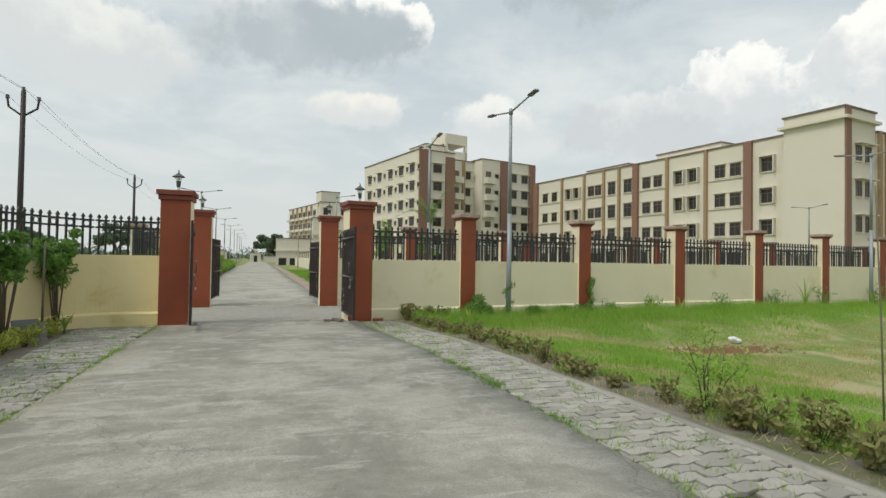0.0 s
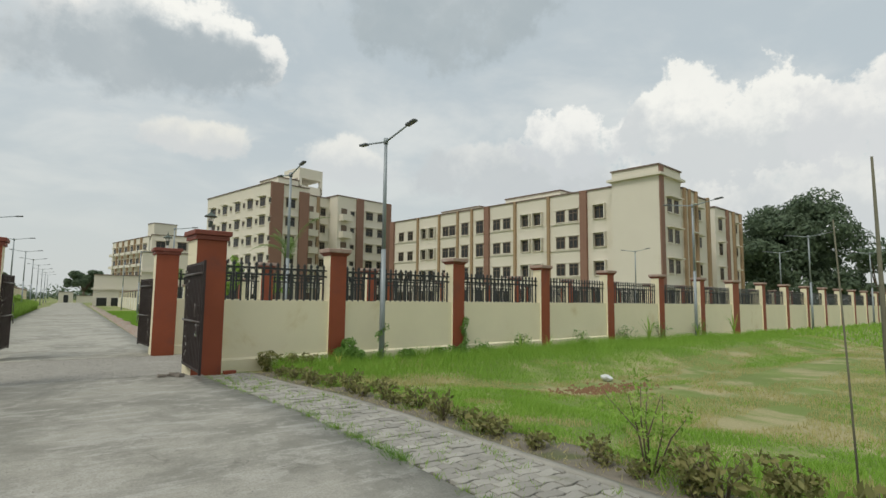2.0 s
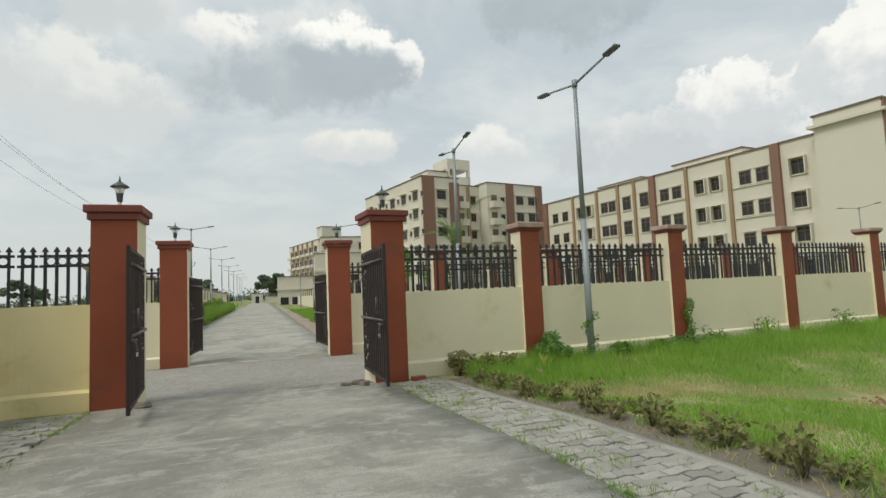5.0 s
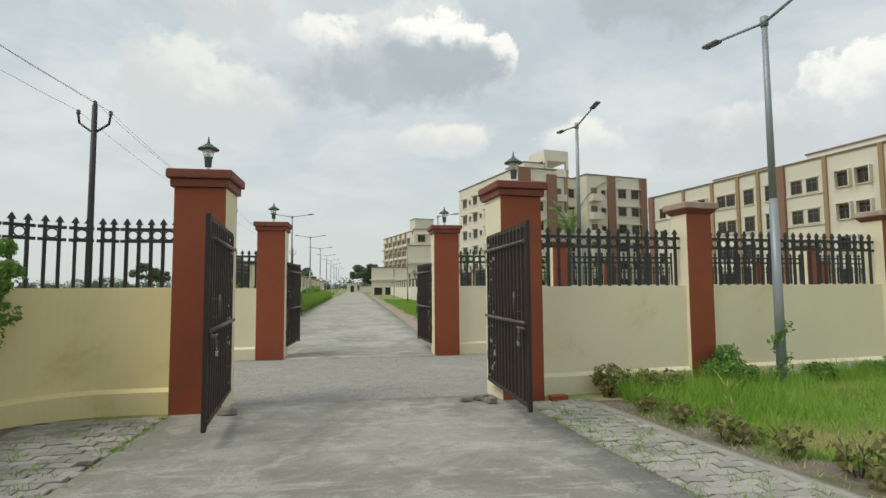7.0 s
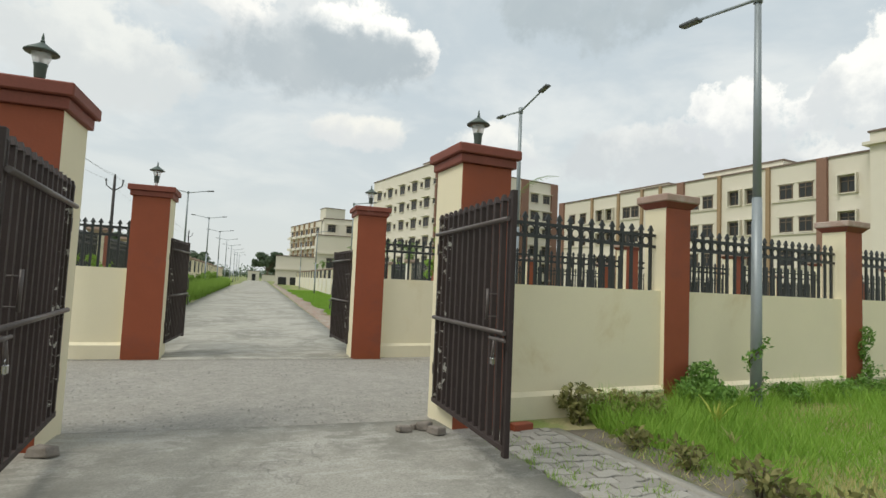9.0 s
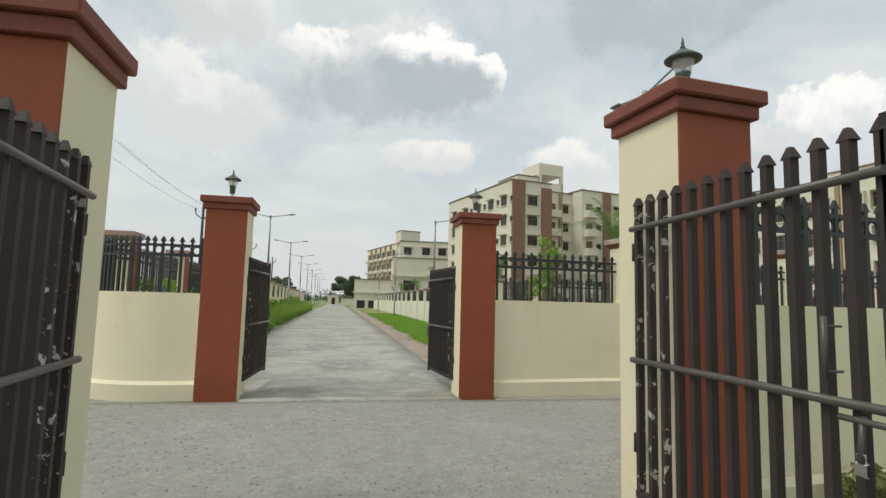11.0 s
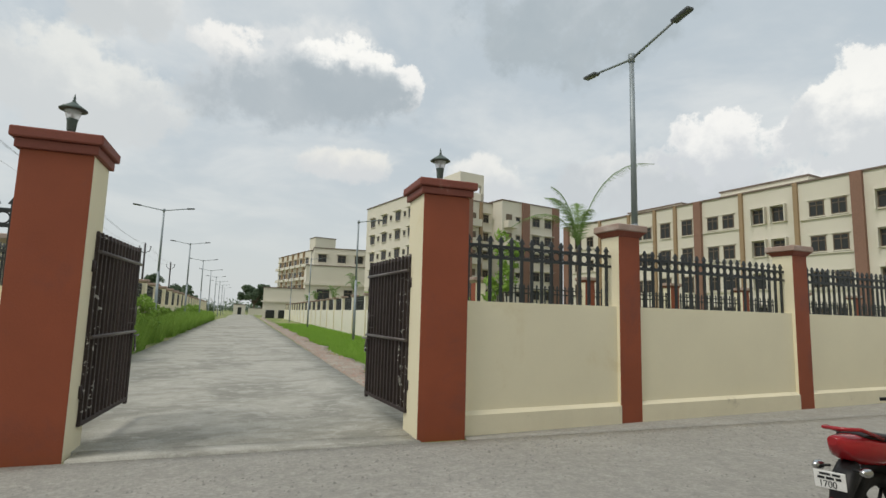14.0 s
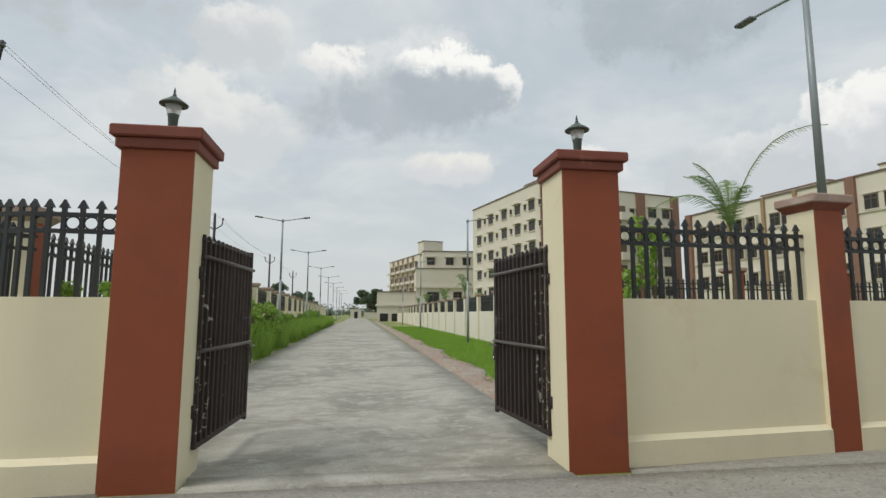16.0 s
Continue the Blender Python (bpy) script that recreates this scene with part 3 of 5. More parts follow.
            box(bm, u - 0.02, -0.012, 0, u + 0.02, 0.012, 0.86 * high)
        tagged(part("bar_rest", bm, M["black"], root), kind="stuff")
    return root


def pillar_mesh(w, d, h):
    """Shaft with a red street face and cream flanks; slot 0 cream, slot 1 red."""
    bm = bmesh.new()
    box(bm, -w / 2, 0.0, -0.3, w / 2, d, h, 0, 0.006)
    for f in bm.faces:
        f.normal_update()
        if f.normal.y < -0.6:
            f.material_index = 1
    return bm


def capped(name, x, y, z, turn, w, d, h, label, category, group, lip=0.09, tall=1.0, face=None, cap=None, crown=0.235):
    """A pier or pillar with a stepped cap, whose street face is centred on (x, y)."""
    root = thing(name, pose(x, y, z, 0, 0, turn), label, category, group)
    body = h - crown * tall
    fold = crown * 0.47
    face, cap = face or M["red"], cap or M["red_cap"]
    part("shaft", pillar_mesh(w, d, body), (M["cream"], face), root)
    if tall > 0.8:
        part("cap_moulding", block(-w / 2 - lip * 0.5, -lip * 0.5, body, w / 2 + lip * 0.5, d + lip * 0.5, body + fold, 0.008), cap, root)
    else:
        bm = bmesh.new()
        lo = [bm.verts.new(p) for p in ((-w / 2, 0, body), (w / 2, 0, body), (w / 2, d, body), (-w / 2, d, body))]
        e = lip * 0.8
        hi = [bm.verts.new(p) for p in ((-w / 2 - e, -e, body + 0.1 * tall), (w / 2 + e, -e, body + 0.1 * tall), (w / 2 + e, d + e, body + 0.1 * tall), (-w / 2 - e, d + e, body + 0.1 * tall))]
        for i in range(4):
            bm.faces.new((lo[i], lo[(i + 1) % 4], hi[(i + 1) % 4], hi[i]))
        bm.faces.new(lo[::-1])
        bm.faces.new(hi)
        part("cap_moulding", bm, cap, root)
    bm = block(-w / 2 - lip, -lip, body + (fold + 0.002 if tall > 0.8 else 0.1 * tall + 0.002), w / 2 + lip, d + lip, h, 0.012)
    # wall pillar slabs take the colour with sky reflection painted in
    part("cap_slab", bm, M["cap_pale"] if tall < 0.8 else cap, root)
    return root


def pier_lamp(x, y, z):
    root = thing("pier_lamp", pose(x, y, z), "green metal garden lantern with clear glass on the gate pier", "lamp", "lanterns on the gate piers")
    part("base", lathe([(0.055, 0.0), (0.055, 0.012), (0.032, 0.020)], 14), M["white"], root, "white lamp base plate")
    part("post", lathe([(0.027, 0.018), (0.027, 0.115)], 12), M["white"], root, "white lamp stem")
    part("socket", lathe([(0.036, 0.105), (0.041, 0.118), (0.048, 0.215), (0.056, 0.232)], 16), M["lantern"], root)
    part("bulb_holder", lathe([(0.014, 0.232), (0.016, 0.29), (0.010, 0.33)], 10), M["white"], root)
    part("glass", lathe([(0.052, 0.233), (0.066, 0.28), (0.086, 0.338)], 18), M["clear"], root, "clear tapered glass").visible_shadow = False
    part("shade", lathe([(0.108, 0.322), (0.129, 0.330), (0.131, 0.337), (0.106, 0.358), (0.064, 0.386), (0.030, 0.412), (0.022, 0.420)], 22), M["lantern"], root)
    part("finial", lathe([(0.014, 0.420), (0.019, 0.434), (0.009, 0.448), (0.013, 0.458), (0.004, 0.505)], 10), M["lantern"], root)
    return root


P1Z, P2Z = 0.115, 0.0
# gate 1: street faces at y = 0; gate 2 at y = 5.7
PIERS = ((-2.00, -0.10, P1Z, 2.94, 0.60, 0.62, 0.215), (2.093, 0.0, P1Z, 2.91, 0.59, 0.64, 0.195), (-2.072, 5.69, P2Z, 3.117, 0.62, 0.60, 0.20), (2.0, 5.70, P2Z, 3.085, 0.60, 0.60, 0.185))
for x, y, z, h, w, deep, crown in PIERS:
    capped("gate_pier", x, y, z, 5.7 if y == 0.0 else 0.0, w, deep, h, "tall gate pier with terracotta face, cream flanks and stepped cap", "gate pier", "gate piers", 0.08, crown=crown)
    pier_lamp(x, y + deep / 2, z + h)


def wall_run(name, pts, z0, top, label, plinth=True, t=WALL_T, paint=None):
    """A masonry wall along plan points (its street face), with a coping-free flat top and a low plinth."""
    bm = bmesh.new()

    def strip(off_front, off_back, zb, zt, splay=0.0):
        rows = []
        for i, p in enumerate(pts):
            a = Vector(pts[max(0, i - 1)])
            b = Vector(pts[min(len(pts) - 1, i + 1)])
            d = (b - a).normalized()
            n = Vector((-d.y, d.x))
            f, k = Vector(p) - n * off_front, Vector(p) + n * off_back
            rows.append([bm.verts.new((f.x, f.y, zb)), bm.verts.new((f.x, f.y, zt - splay)), bm.verts.new((k.x, k.y, zt)), bm.verts.new((k.x, k.y, zb))])
        for r, s in zip(rows, rows[1:]):
            for i in range(4):
                bm.faces.new((r[i], s[i], s[(i + 1) % 4], r[(i + 1) % 4]))
        bm.faces.new(rows[0])
        bm.faces.new(rows[-1][::-1])

    strip(0.0, t, z0 - 0.4, top)
    bmesh.ops.recalc_face_normals(bm, faces=bm.faces)
    ob = solid(name, bm, paint or M["cream"], label, "wall", kind="structure")
    if plinth:
        bm = bmesh.new()
        strip(0.07, -0.001, z0 - 0.4, z0 + 0.275, 0.045)
        bmesh.ops.recalc_face_normals(bm, faces=bm.faces)
        part("plinth", bm, paint or M["plinth"], ob)
    return ob


def along(a, slope, x):
    """A point on a wall line that starts at a and climbs by slope."""
    return (x, a[1] + slope * (x - a[0]))


# front wall to the right of gate 1
FW, FS = (2.38, 0.36), 0.100
front = [along(FW, FS, 5.13 + 3.965 * i) for i in range(0, 26)]
turn = math.degrees(math.atan(FS))
prev = FW
for i, p in enumerate(front):
    z = 0.10
    wide = 0.80 if i == 6 else 0.45
    a = (prev[0] + (0.225 if i else 0.0), prev[1] + (0.0225 if i else 0.0))
    b = (p[0] - wide / 2, p[1] - wide / 2 * FS)
    wall_run("wall_front", [a, b], z, 1.60, "cream painted boundary wall with grass at its foot", plinth=i < 4)
    fence((a[0] + 0.02, a[1] + 0.11), (b[0] - 0.02, b[1] + 0.11), 1.60, bars=i < 8, rings=i < 3)
    capped("wall_pillar", p[0], p[1] - 0.07, z, turn, wide, 0.37, 2.78, "terracotta-faced wall pillar with a flared cap", "pillar", "pillars of the boundary walls", 0.085, 0.75)
    prev = (p[0] + wide / 2 - 0.225, p[1] + (wide / 2 - 0.225) * FS)

# wall to the right of gate 2
GW, GS = (2.30, 5.84), 0.085
back_row = [along(GW, GS, 4.99 + 3.99 * i) for i in range(0, 14)]
turn = math.degrees(math.atan(GS))
prev = GW
for i, p in enumerate(back_row):
    a = (prev[0] + (0.19 if i else 0.0), prev[1] + (0.017 if i else 0.0))
    b = (p[0] - 0.20, p[1] - 0.2 * GS)
    wall_run("wall_gate", [a, b], 0.0, 1.62, "cream painted wall with a projecting plinth")
    fence((a[0] + 0.02, a[1] + 0.11), (b[0] - 0.02, b[1] + 0.11), 1.62, bars=i < 6, rings=i < 3)
    capped("wall_pillar", p[0], p[1] - 0.06, 0.0, turn, 0.40, 0.37, 2.82, "terracotta-faced wall pillar with a flared cap", "pillar", "pillars of the boundary walls", 0.085, 0.75)
    prev = p

# curved wall to the left of gate 1, running on towards the viewer
arc = [(-3.05 - 1.55 * math.sin(k * math.pi / 60), -2.65 + 2.85 * math.cos(k * math.pi / 60)) for k in range(0, 31)]
left_pts = [(-2.33, 0.20)] + arc
left_pts = left_pts[::-1]
wall_run("wall_left", left_pts, P1Z, 1.62, "curved cream wall beside the gate with warm light in its paint", paint=M["yellow"])
sparse = left_pts[:-1:3] + left_pts[-1:]
for p, q in zip(sparse, sparse[1:]):
    d = (Vector(q) - Vector(p)).normalized()
    fence((p[0] - d.y * 0.11, p[1] + d.x * 0.11), (q[0] - d.y * 0.11, q[1] + d.x * 0.11), 1.62, pitch=0.155)
capped("wall_pillar", -4.53, -2.86, 0.13, 90, 0.40, 0.37, 2.78, "terracotta-faced wall pillar with a flared cap", "pillar", "pillars of the boundary walls", 0.085, 0.75)
for k in range(4):
    y1 = -3.07 - 3.95 * k
    wall_run("wall_left", [(-4.60, y1 - 3.55), (-4.60, y1)], 0.14, 1.62, "cream wall along the flower bed with warm light in its paint", paint=M["yellow"])
    fence((-4.71, y1 - 3.55), (-4.71, y1), 1.62)
    capped("wall_pillar", -4.53, y1 - 3.75, 0.15, 90, 0.40, 0.37, 2.78, "terracotta-faced wall pillar with a flared cap", "pillar", "pillars of the boundary walls", 0.085, 0.75)

# curved wall to the left of gate 2, turning away up the road
arc = [(-2.95 - 1.38 * math.sin(k * math.pi / 51), 6.85 - 1.10 * math.cos(k * math.pi / 51)) for k in range(0, 37)]
curve = [(-2.36, 5.78)] + arc
curve = curve[::-1]
wall_run("wall_left", curve, 0.0, 1.60, "curved cream wall with a worn plinth")
sparse = curve[:-1:3] + curve[-1:]
for p, q in zip(sparse, sparse[1:]):
    d = (Vector(q) - Vector(p)).normalized()
    fence((p[0] - d.y * 0.11, p[1] + d.x * 0.11), (q[0] - d.y * 0.11, q[1] + d.x * 0.11), 1.60, pitch=0.155)


def verge_x(y):
    return -4.12 - 0.030 * (y - 7.7)


for k in range(24):
    y0 = 7.50 + 3.95 * k
    y1 = y0 + 3.95
    capped("wall_pillar", verge_x(y0) + 0.05, y0 + 0.2, 0.0, 90, 0.40, 0.37, 2.70, "wall pillar in faded paint with a flared cap", "pillar", "pillars of the boundary walls", 0.085, 0.75, M["red"] if k < 2 else M["cream"], M["tan_cap"])
    wall_run("wall_left", [(verge_x(y0 + 0.4), y0 + 0.4), (verge_x(y1), y1)], 0.0, 1.62, "cream wall half hidden by tall weeds", plinth=False)
    fence((verge_x(y0 + 0.4) - 0.11, y0 + 0.4), (verge_x(y1) - 0.11, y1), 1.62, bars=k < 5, rings=k < 2)

# wall along the right of the road beyond gate 2, and its return beside the corner
far_wall = [(6.2, 14.6 + 4.0 * i) for i in range(0, 23)]
for i, (p, q) in enumerate(zip(far_wall, far_wall[1:])):
    capped("wall_pillar", p[0], p[1], 0.0, -90, 0.34, 0.34, 2.60, "wall pillar in faded cream paint with a flared cap", "pillar", "pillars of the boundary walls", 0.07, 0.75, M["red"] if i in (0, 2) else M["pale"], M["tan_cap"])
    wall_run("wall_right", [(q[0] + 0.07, q[1] - 0.2), (p[0] + 0.07, p[1] + 0.2)], 0.0, 1.60, "off-white wall behind the grass verge", plinth=False, paint=M["pale"])
    fence((q[0] + 0.18, q[1] - 0.2), (p[0] + 0.18, p[1] + 0.2), 1.60, bars=i < 4, rings=False)
for i in range(9):
    a, b = (6.6 + 4.0 * i, 14.5 + 0.4 * i), (6.6 + 4.0 * (i + 1), 14.5 + 0.4 * (i + 1))
    wall_run("wall_right", [(a[0] + 0.2, a[1]), (b[0] - 0.2, b[1])], 0.0, 1.60, "cream inner compound wall", plinth=False)
    fence((a[0] + 0.2, a[1] + 0.1), (b[0] - 0.2, b[1] + 0.1), 1.60, bars=i < 3, rings=False)
    capped("wall_pillar", b[0], b[1] - 0.06, 0.0, 5, 0.40, 0.37, 2.82, "terracotta-faced wall pillar with a flared cap", "pillar", "pillars of the boundary walls", 0.085, 0.75)


# ---- gates ----
def gate_bar_mesh(h, mat):
    bm = bmesh.new()
    box(bm, -0.020, -0.022, 0.0, 0.020, 0.022, h - 0.05)
    z0 = h - 0.055
    ring = [bm.verts.new(p) for p in ((-0.036, -0.024, z0), (0.036, -0.024, z0), (0.036, 0.024, z0), (-0.036, 0.024, z0))]
    top = [bm.verts.new(p) for p in ((-0.010, -0.012, h), (0.010, -0.012, h), (0.010, 0.012, h), (-0.010, 0.012, h))]
    for i in range(4):
        bm.faces.new((ring[i], ring[(i + 1) % 4], top[(i + 1) % 4], top[i]))
    bm.faces.new(ring[::-1])
    bm.faces.new(top)
    return mesh_of("bar", bm, mat)


GATE_BAR, PEELED_BAR = gate_bar_mesh(1.98, M["gate"]), gate_bar_mesh(1.98, M["gate_peeled"])


def gate_leaf(hinge, tip, z, side):
    """A barred leaf that stands open; hinge and tip in plan."""
    d = Vector(tip) - Vector(hinge)
    L = d.length
    root = thing("gate_leaf", pose(hinge[0], hinge[1], z, 0, 0, math.degrees(math.atan2(d.y, d.x))), "open barred steel gate leaf in worn brown paint", "gate", "gate leaves")
    n = 13
    for i in range(n):
        shared("bar", PEELED_BAR if i < 3 else GATE_BAR, root, Matrix.Translation((0.03 + (L - 0.06) * i / (n - 1), 0, 0)))
    for zz in (0.885, 1.765):
        bm = rod((0.0, side * 0.040, zz), (L, side * 0.040, zz), 0.020, n=12)
        part("rail", bm, M["rail"], root, "round steel rail with worn paint")
    part("bottom_rail", block(0.0, -0.026, 0.0, L, 0.026, 0.045, 0.003), M["gate"], root)
    part("stile", block(L - 0.03, -0.022, -0.04, L + 0.03, 0.022, 1.99, 0.004), M["gate"], root)
    bm = rod((L - 0.20, side * 0.070, 0.835), (L + 0.07, side * 0.070, 0.835), 0.013, n=8)
    for u in (L - 0.14, L - 0.02):
        tube(bm, (u, side * 0.02, 0.835), (u, side * 0.075, 0.835), 0.012, n=6)
    tube(bm, (L - 0.11, side * 0.070, 0.835), (L - 0.11, side * 0.082, 0.69), 0.010, 0.016, n=6)
    part("bolt", bm, M["rail"], root, "sliding steel bolt with a hanging hasp")
    lock = part("padlock", block(L - 0.135, side * 0.082 - 0.012, 0.635, L - 0.085, side * 0.082 + 0.012, 0.69, 0.006), M["chrome"], root, "small steel padlock")
    part("shackle", bent([(L - 0.127, side * 0.082, 0.688), (L - 0.127, side * 0.082, 0.715), (L - 0.11, side * 0.082, 0.727), (L - 0.093, side * 0.082, 0.715), (L - 0.093, side * 0.082, 0.688)], 0.004, 6), M["chrome"], lock)
    bm = rod((L - 0.24, side * 0.085, 0.97), (L - 0.24, side * 0.085, 1.22), 0.012, n=8)
    for zz in (1.00, 1.18):
        tube(bm, (L - 0.24, 0.0, zz), (L - 0.24, side * 0.085, zz), 0.006, n=6)
    part("handle", bm, M["rail"], root, "scuffed steel pull handle")
    for zz in (0.28, 1.55):
        part("hinge", rod((-0.02, 0, zz), (-0.02, 0, zz + 0.12), 0.020, n=10), M["gate"], root)
    return root


gate_leaf((-1.68, 0.18), (-1.485, -1.64), P1Z + 0.21, 1)
gate_leaf((1.70, 0.31), (1.708, -1.425), P1Z + 0.21, -1)
gate_leaf((-1.75, 6.04), (-1.643, 7.70), 0.23, -1)
gate_leaf((1.695, 6.15), (1.545, 7.80), 0.22, 1)


# ---- street lamps and electric poles ----
def street_lamp(x, y, z, turn, h=6.2, arm=1.2, lift=0.13, arms=2):
    root = thing("street_lamp", pose(x, y, z, 0, 0, turn), "grey steel street lamp with two sloping arms", "street lamp", "street lamps")
    bm = rod((0, 0, -0.2), (0, 0, h * 0.5), 0.075, 0.062, 10)
    tube(bm, (0, 0, h * 0.5), (0, 0, h), 0.055, 0.042, 10)
    part("pole", bm, M["steel"], root)
    for s in (1, -1)[:arms]:
        e = s * arm
        part("arm", rod((0, 0, h - 0.06), (e * 0.85, 0, h + lift * 0.85), 0.026, 0.022, 8), M["steel"], root)
        bm = bmesh.new()
        box(bm, -0.19, -0.075, -0.03, 0.19, 0.075, 0.035, 0, 0.02)
        part("lamp_head", bm, M["lamp_head"], root, "flat dark LED lamp head", pose(e, 0, h + lift, 0, -s * math.degrees(math.atan2(lift, arm)), 0))
    part("collar", rod((0, 0, h - 0.12), (0, 0, h + 0.03), 0.06, 0.06, 10), M["steel"], root)
    return root


street_lamp(6.24, 0.33, 0.05, 92, 5.75)
street_lamp(5.99, 7.08, 0.0, 90, 6.17)
for i in range(1, 7):
    street_lamp(6.3 + 16.9 * i, 0.15 + 1.75 * i, 0.0, 95)
for i in range(8):
    street_lamp(-4.45 - 0.13 * i, 29.0 + 14.7 * i, 0.1, 0)
for i in range(3):
    street_lamp(4.95, 27.0 + 22.0 * i, 0.0, 0, arms=1)
street_lamp(40.5, 17.4, 0.0, 95)
street_lamp(51.0, 10.1, 0.0, 95)
street_lamp(-4.24, -3.6, 0.1, 0)


def electric_pole(x, y, z, h=9.0):
    root = thing("electric_pole", pose(x, y, z), "dark steel electric pole with a forked insulator bracket", "electric pole", "electric poles")
    part("pole", rod((0, 0, -0.3), (0, 0, h), 0.14, 0.10, 10), M["pole"], root)
    for s in (1, -1):
        bm = rod((0, 0, h - 1.15), (s * 0.55, 0, h - 0.75), 0.045, n=6)
        tube(bm, (s * 0.55, 0, h - 0.75), (s * 0.60, 0, h - 0.35), 0.045, n=6)
        part("bracket", bm, M["pole"], root)
        part("insulator", lathe([(0.05, 0.0), (0.09, 0.05), (0.05, 0.09), (0.09, 0.14), (0.04, 0.2)], 10), M["lamp_head"], root, m=pose(s * 0.60, 0, h - 0.4))
    part("insulator", lathe([(0.05, 0.0), (0.09, 0.05), (0.05, 0.09), (0.09, 0.14), (0.04, 0.2)], 10), M["lamp_head"], root, m=pose(0, 0, h))
    return root


poles = [(-10.64, 16.0), (-11.7, 43.5), (-12.3, 72.0), (-12.9, 100.0), (-10.2, -14.0)]
for x, y in poles:
    electric_pole(x, y, 0.0)
order = [poles[4], *poles[:4]]
for (x0, y0), (x1, y1) in zip(order, order[1:]):
    for dx, dz in ((-0.6, 8.75), (0.6, 8.75), (0.0, 9.15)):
        bm = bent([(x0 + (x1 - x0) * k / 12 + dx, y0 + (y1 - y0) * k / 12, dz - 0.55 * 4 * k / 12 * (1 - k / 12)) for k in range(13)], 0.008, 4)
        solid("power_cable", bm, M["wire"], "thin sagging overhead power cable between poles", "cable", "overhead cables")


# ---- buildings ----
def window_mesh(w, h, style):
    """Frame, mullions and a sill of a window, centred on its own origin, street side at -y."""
    bm = bmesh.new()
    t = 0.07
    box(bm, -w / 2, -0.06, -h / 2, -w / 2 + t, 0.02, h / 2)
    box(bm, w / 2 - t, -0.06, -h / 2, w / 2, 0.02, h / 2)
    box(bm, -w / 2 + t, -0.06, h / 2 - t, w / 2 - t, 0.02, h / 2)
    box(bm, -w / 2 + t, -0.06, -h / 2, w / 2 - t, 0.02, -h / 2 + t)
    if style != "small":
        box(bm, -t / 2, -0.055, -h / 2 + t, t / 2, 0.015, h / 2 - t)
        box(bm, -w / 2 + t, -0.055, h * 0.18, -t / 2, 0.015, h * 0.18 + t)
        box(bm, t / 2, -0.055, h * 0.18, w / 2 - t, 0.015, h * 0.18 + t)
    return bm


WINDOWS = {}


def window(root, m, w, h, style="plain"):
    """A window with dark panes, a sill, and for some kinds a projecting sunshade or surround."""
    key = (w, h, style)
    if key not in WINDOWS:
        lip = block(-w / 2 - 0.1, -0.12, -h / 2 - 0.09, w / 2 + 0.1, 0.0, -h / 2)
        shade = bmesh.new()
        if style == "boxed":
            for x in (-w / 2 - 0.12, w / 2 + 0.02):
                box(shade, x, -0.45, -h / 2 - 0.1, x + 0.10, 0.0, h / 2 + 0.1)
            box(shade, -w / 2 - 0.12, -0.45, h / 2 + 0.1, w / 2 + 0.12, 0.0, h / 2 + 0.2)
        elif style == "shade":
            box(shade, -w / 2 - 0.25, -0.55, h / 2 + 0.12, w / 2 + 0.25, 0.0, h / 2 + 0.22)
        elif style == "small":
            box(shade, -w / 2 - 0.12, -0.30, h / 2 + 0.05, w / 2 + 0.12, 0.0, h / 2 + 0.12)
        else:
            box(shade, -w / 2 - 0.15, -0.10, h / 2 + 0.08, w / 2 + 0.15, 0.0, h / 2 + 0.15)
        WINDOWS[key] = (mesh_of("window", window_mesh(w, h, style), M["frame"]), mesh_of("pane", block(-w / 2 + 0.02, -0.02, -h / 2 + 0.02, w / 2 - 0.02, 0.012, h / 2 - 0.02), M["pane"]), mesh_of("sill", lip, M["facade"]), mesh_of("sunshade", shade, M["facade"]))
    frame_me, pane, lip, shade = WINDOWS[key]
    ob = shared("window", frame_me, root, m)
    for name, me in (("pane", pane), ("sill", lip), ("sunshade", shade)):
        shared(name, me, ob, Matrix.Identity(4))
    return ob


def pilaster(root, x0, x1, z0, z1, mat, deep=0.25, m=None):
    part("pilaster", block(x0, -deep, z0, x1, 0.05, z1), mat, root, m=m)


def body(root, x0, y0, x1, y1, z0, z1, name="wall"):
    """A storeyed block with a dark coping and a flat roof slab."""
    part(name, block(x0, y0, z0, x1, y1, z1), M["facade"], root)
    bm = bmesh.new()
    box(bm, x0 - 0.12, y0 - 0.12, z1, x1 + 0.12, y0 + 0.25, z1 + 0.16)
    box(bm, x0 - 0.12, y1 - 0.25, z1, x1 + 0.12, y1 + 0.12, z1 + 0.16)
    box(bm, x0 - 0.12, y0 + 0.25, z1, x0 + 0.25, y1 - 0.25, z1 + 0.16)
    box(bm, x1 - 0.25, y0 + 0.25, z1, x1 + 0.12, y1 - 0.25, z1 + 0.16)
    part("coping", bm, M["coping"], root, "dark roof-edge coping")


def at(x, y, z, turn=0):
    return pose(x, y, z, 0, 0, turn)


# long four-storey block
L1 = 45.5
b = thing("apartment_building", at(41.9, 64.6, -0.65, -81.8), "long cream four-storey building with brown vertical bands", "building", "campus buildings")
body(b, 0.0, 0.0, L1 - 5.2, 12.0, -0.3, 14.85)
body(b, L1 - 5.2, -0.9, L1, 4.2, -0.3, 16.2, "stair_tower")
body(b, L1 - 5.2, 4.25, L1 + 0.1, 7.5, -0.3, 14.5, "wing")
body(b, L1 - 6.0, 7.55, L1 - 0.4, 12.0, -0.3, 14.3, "wing")
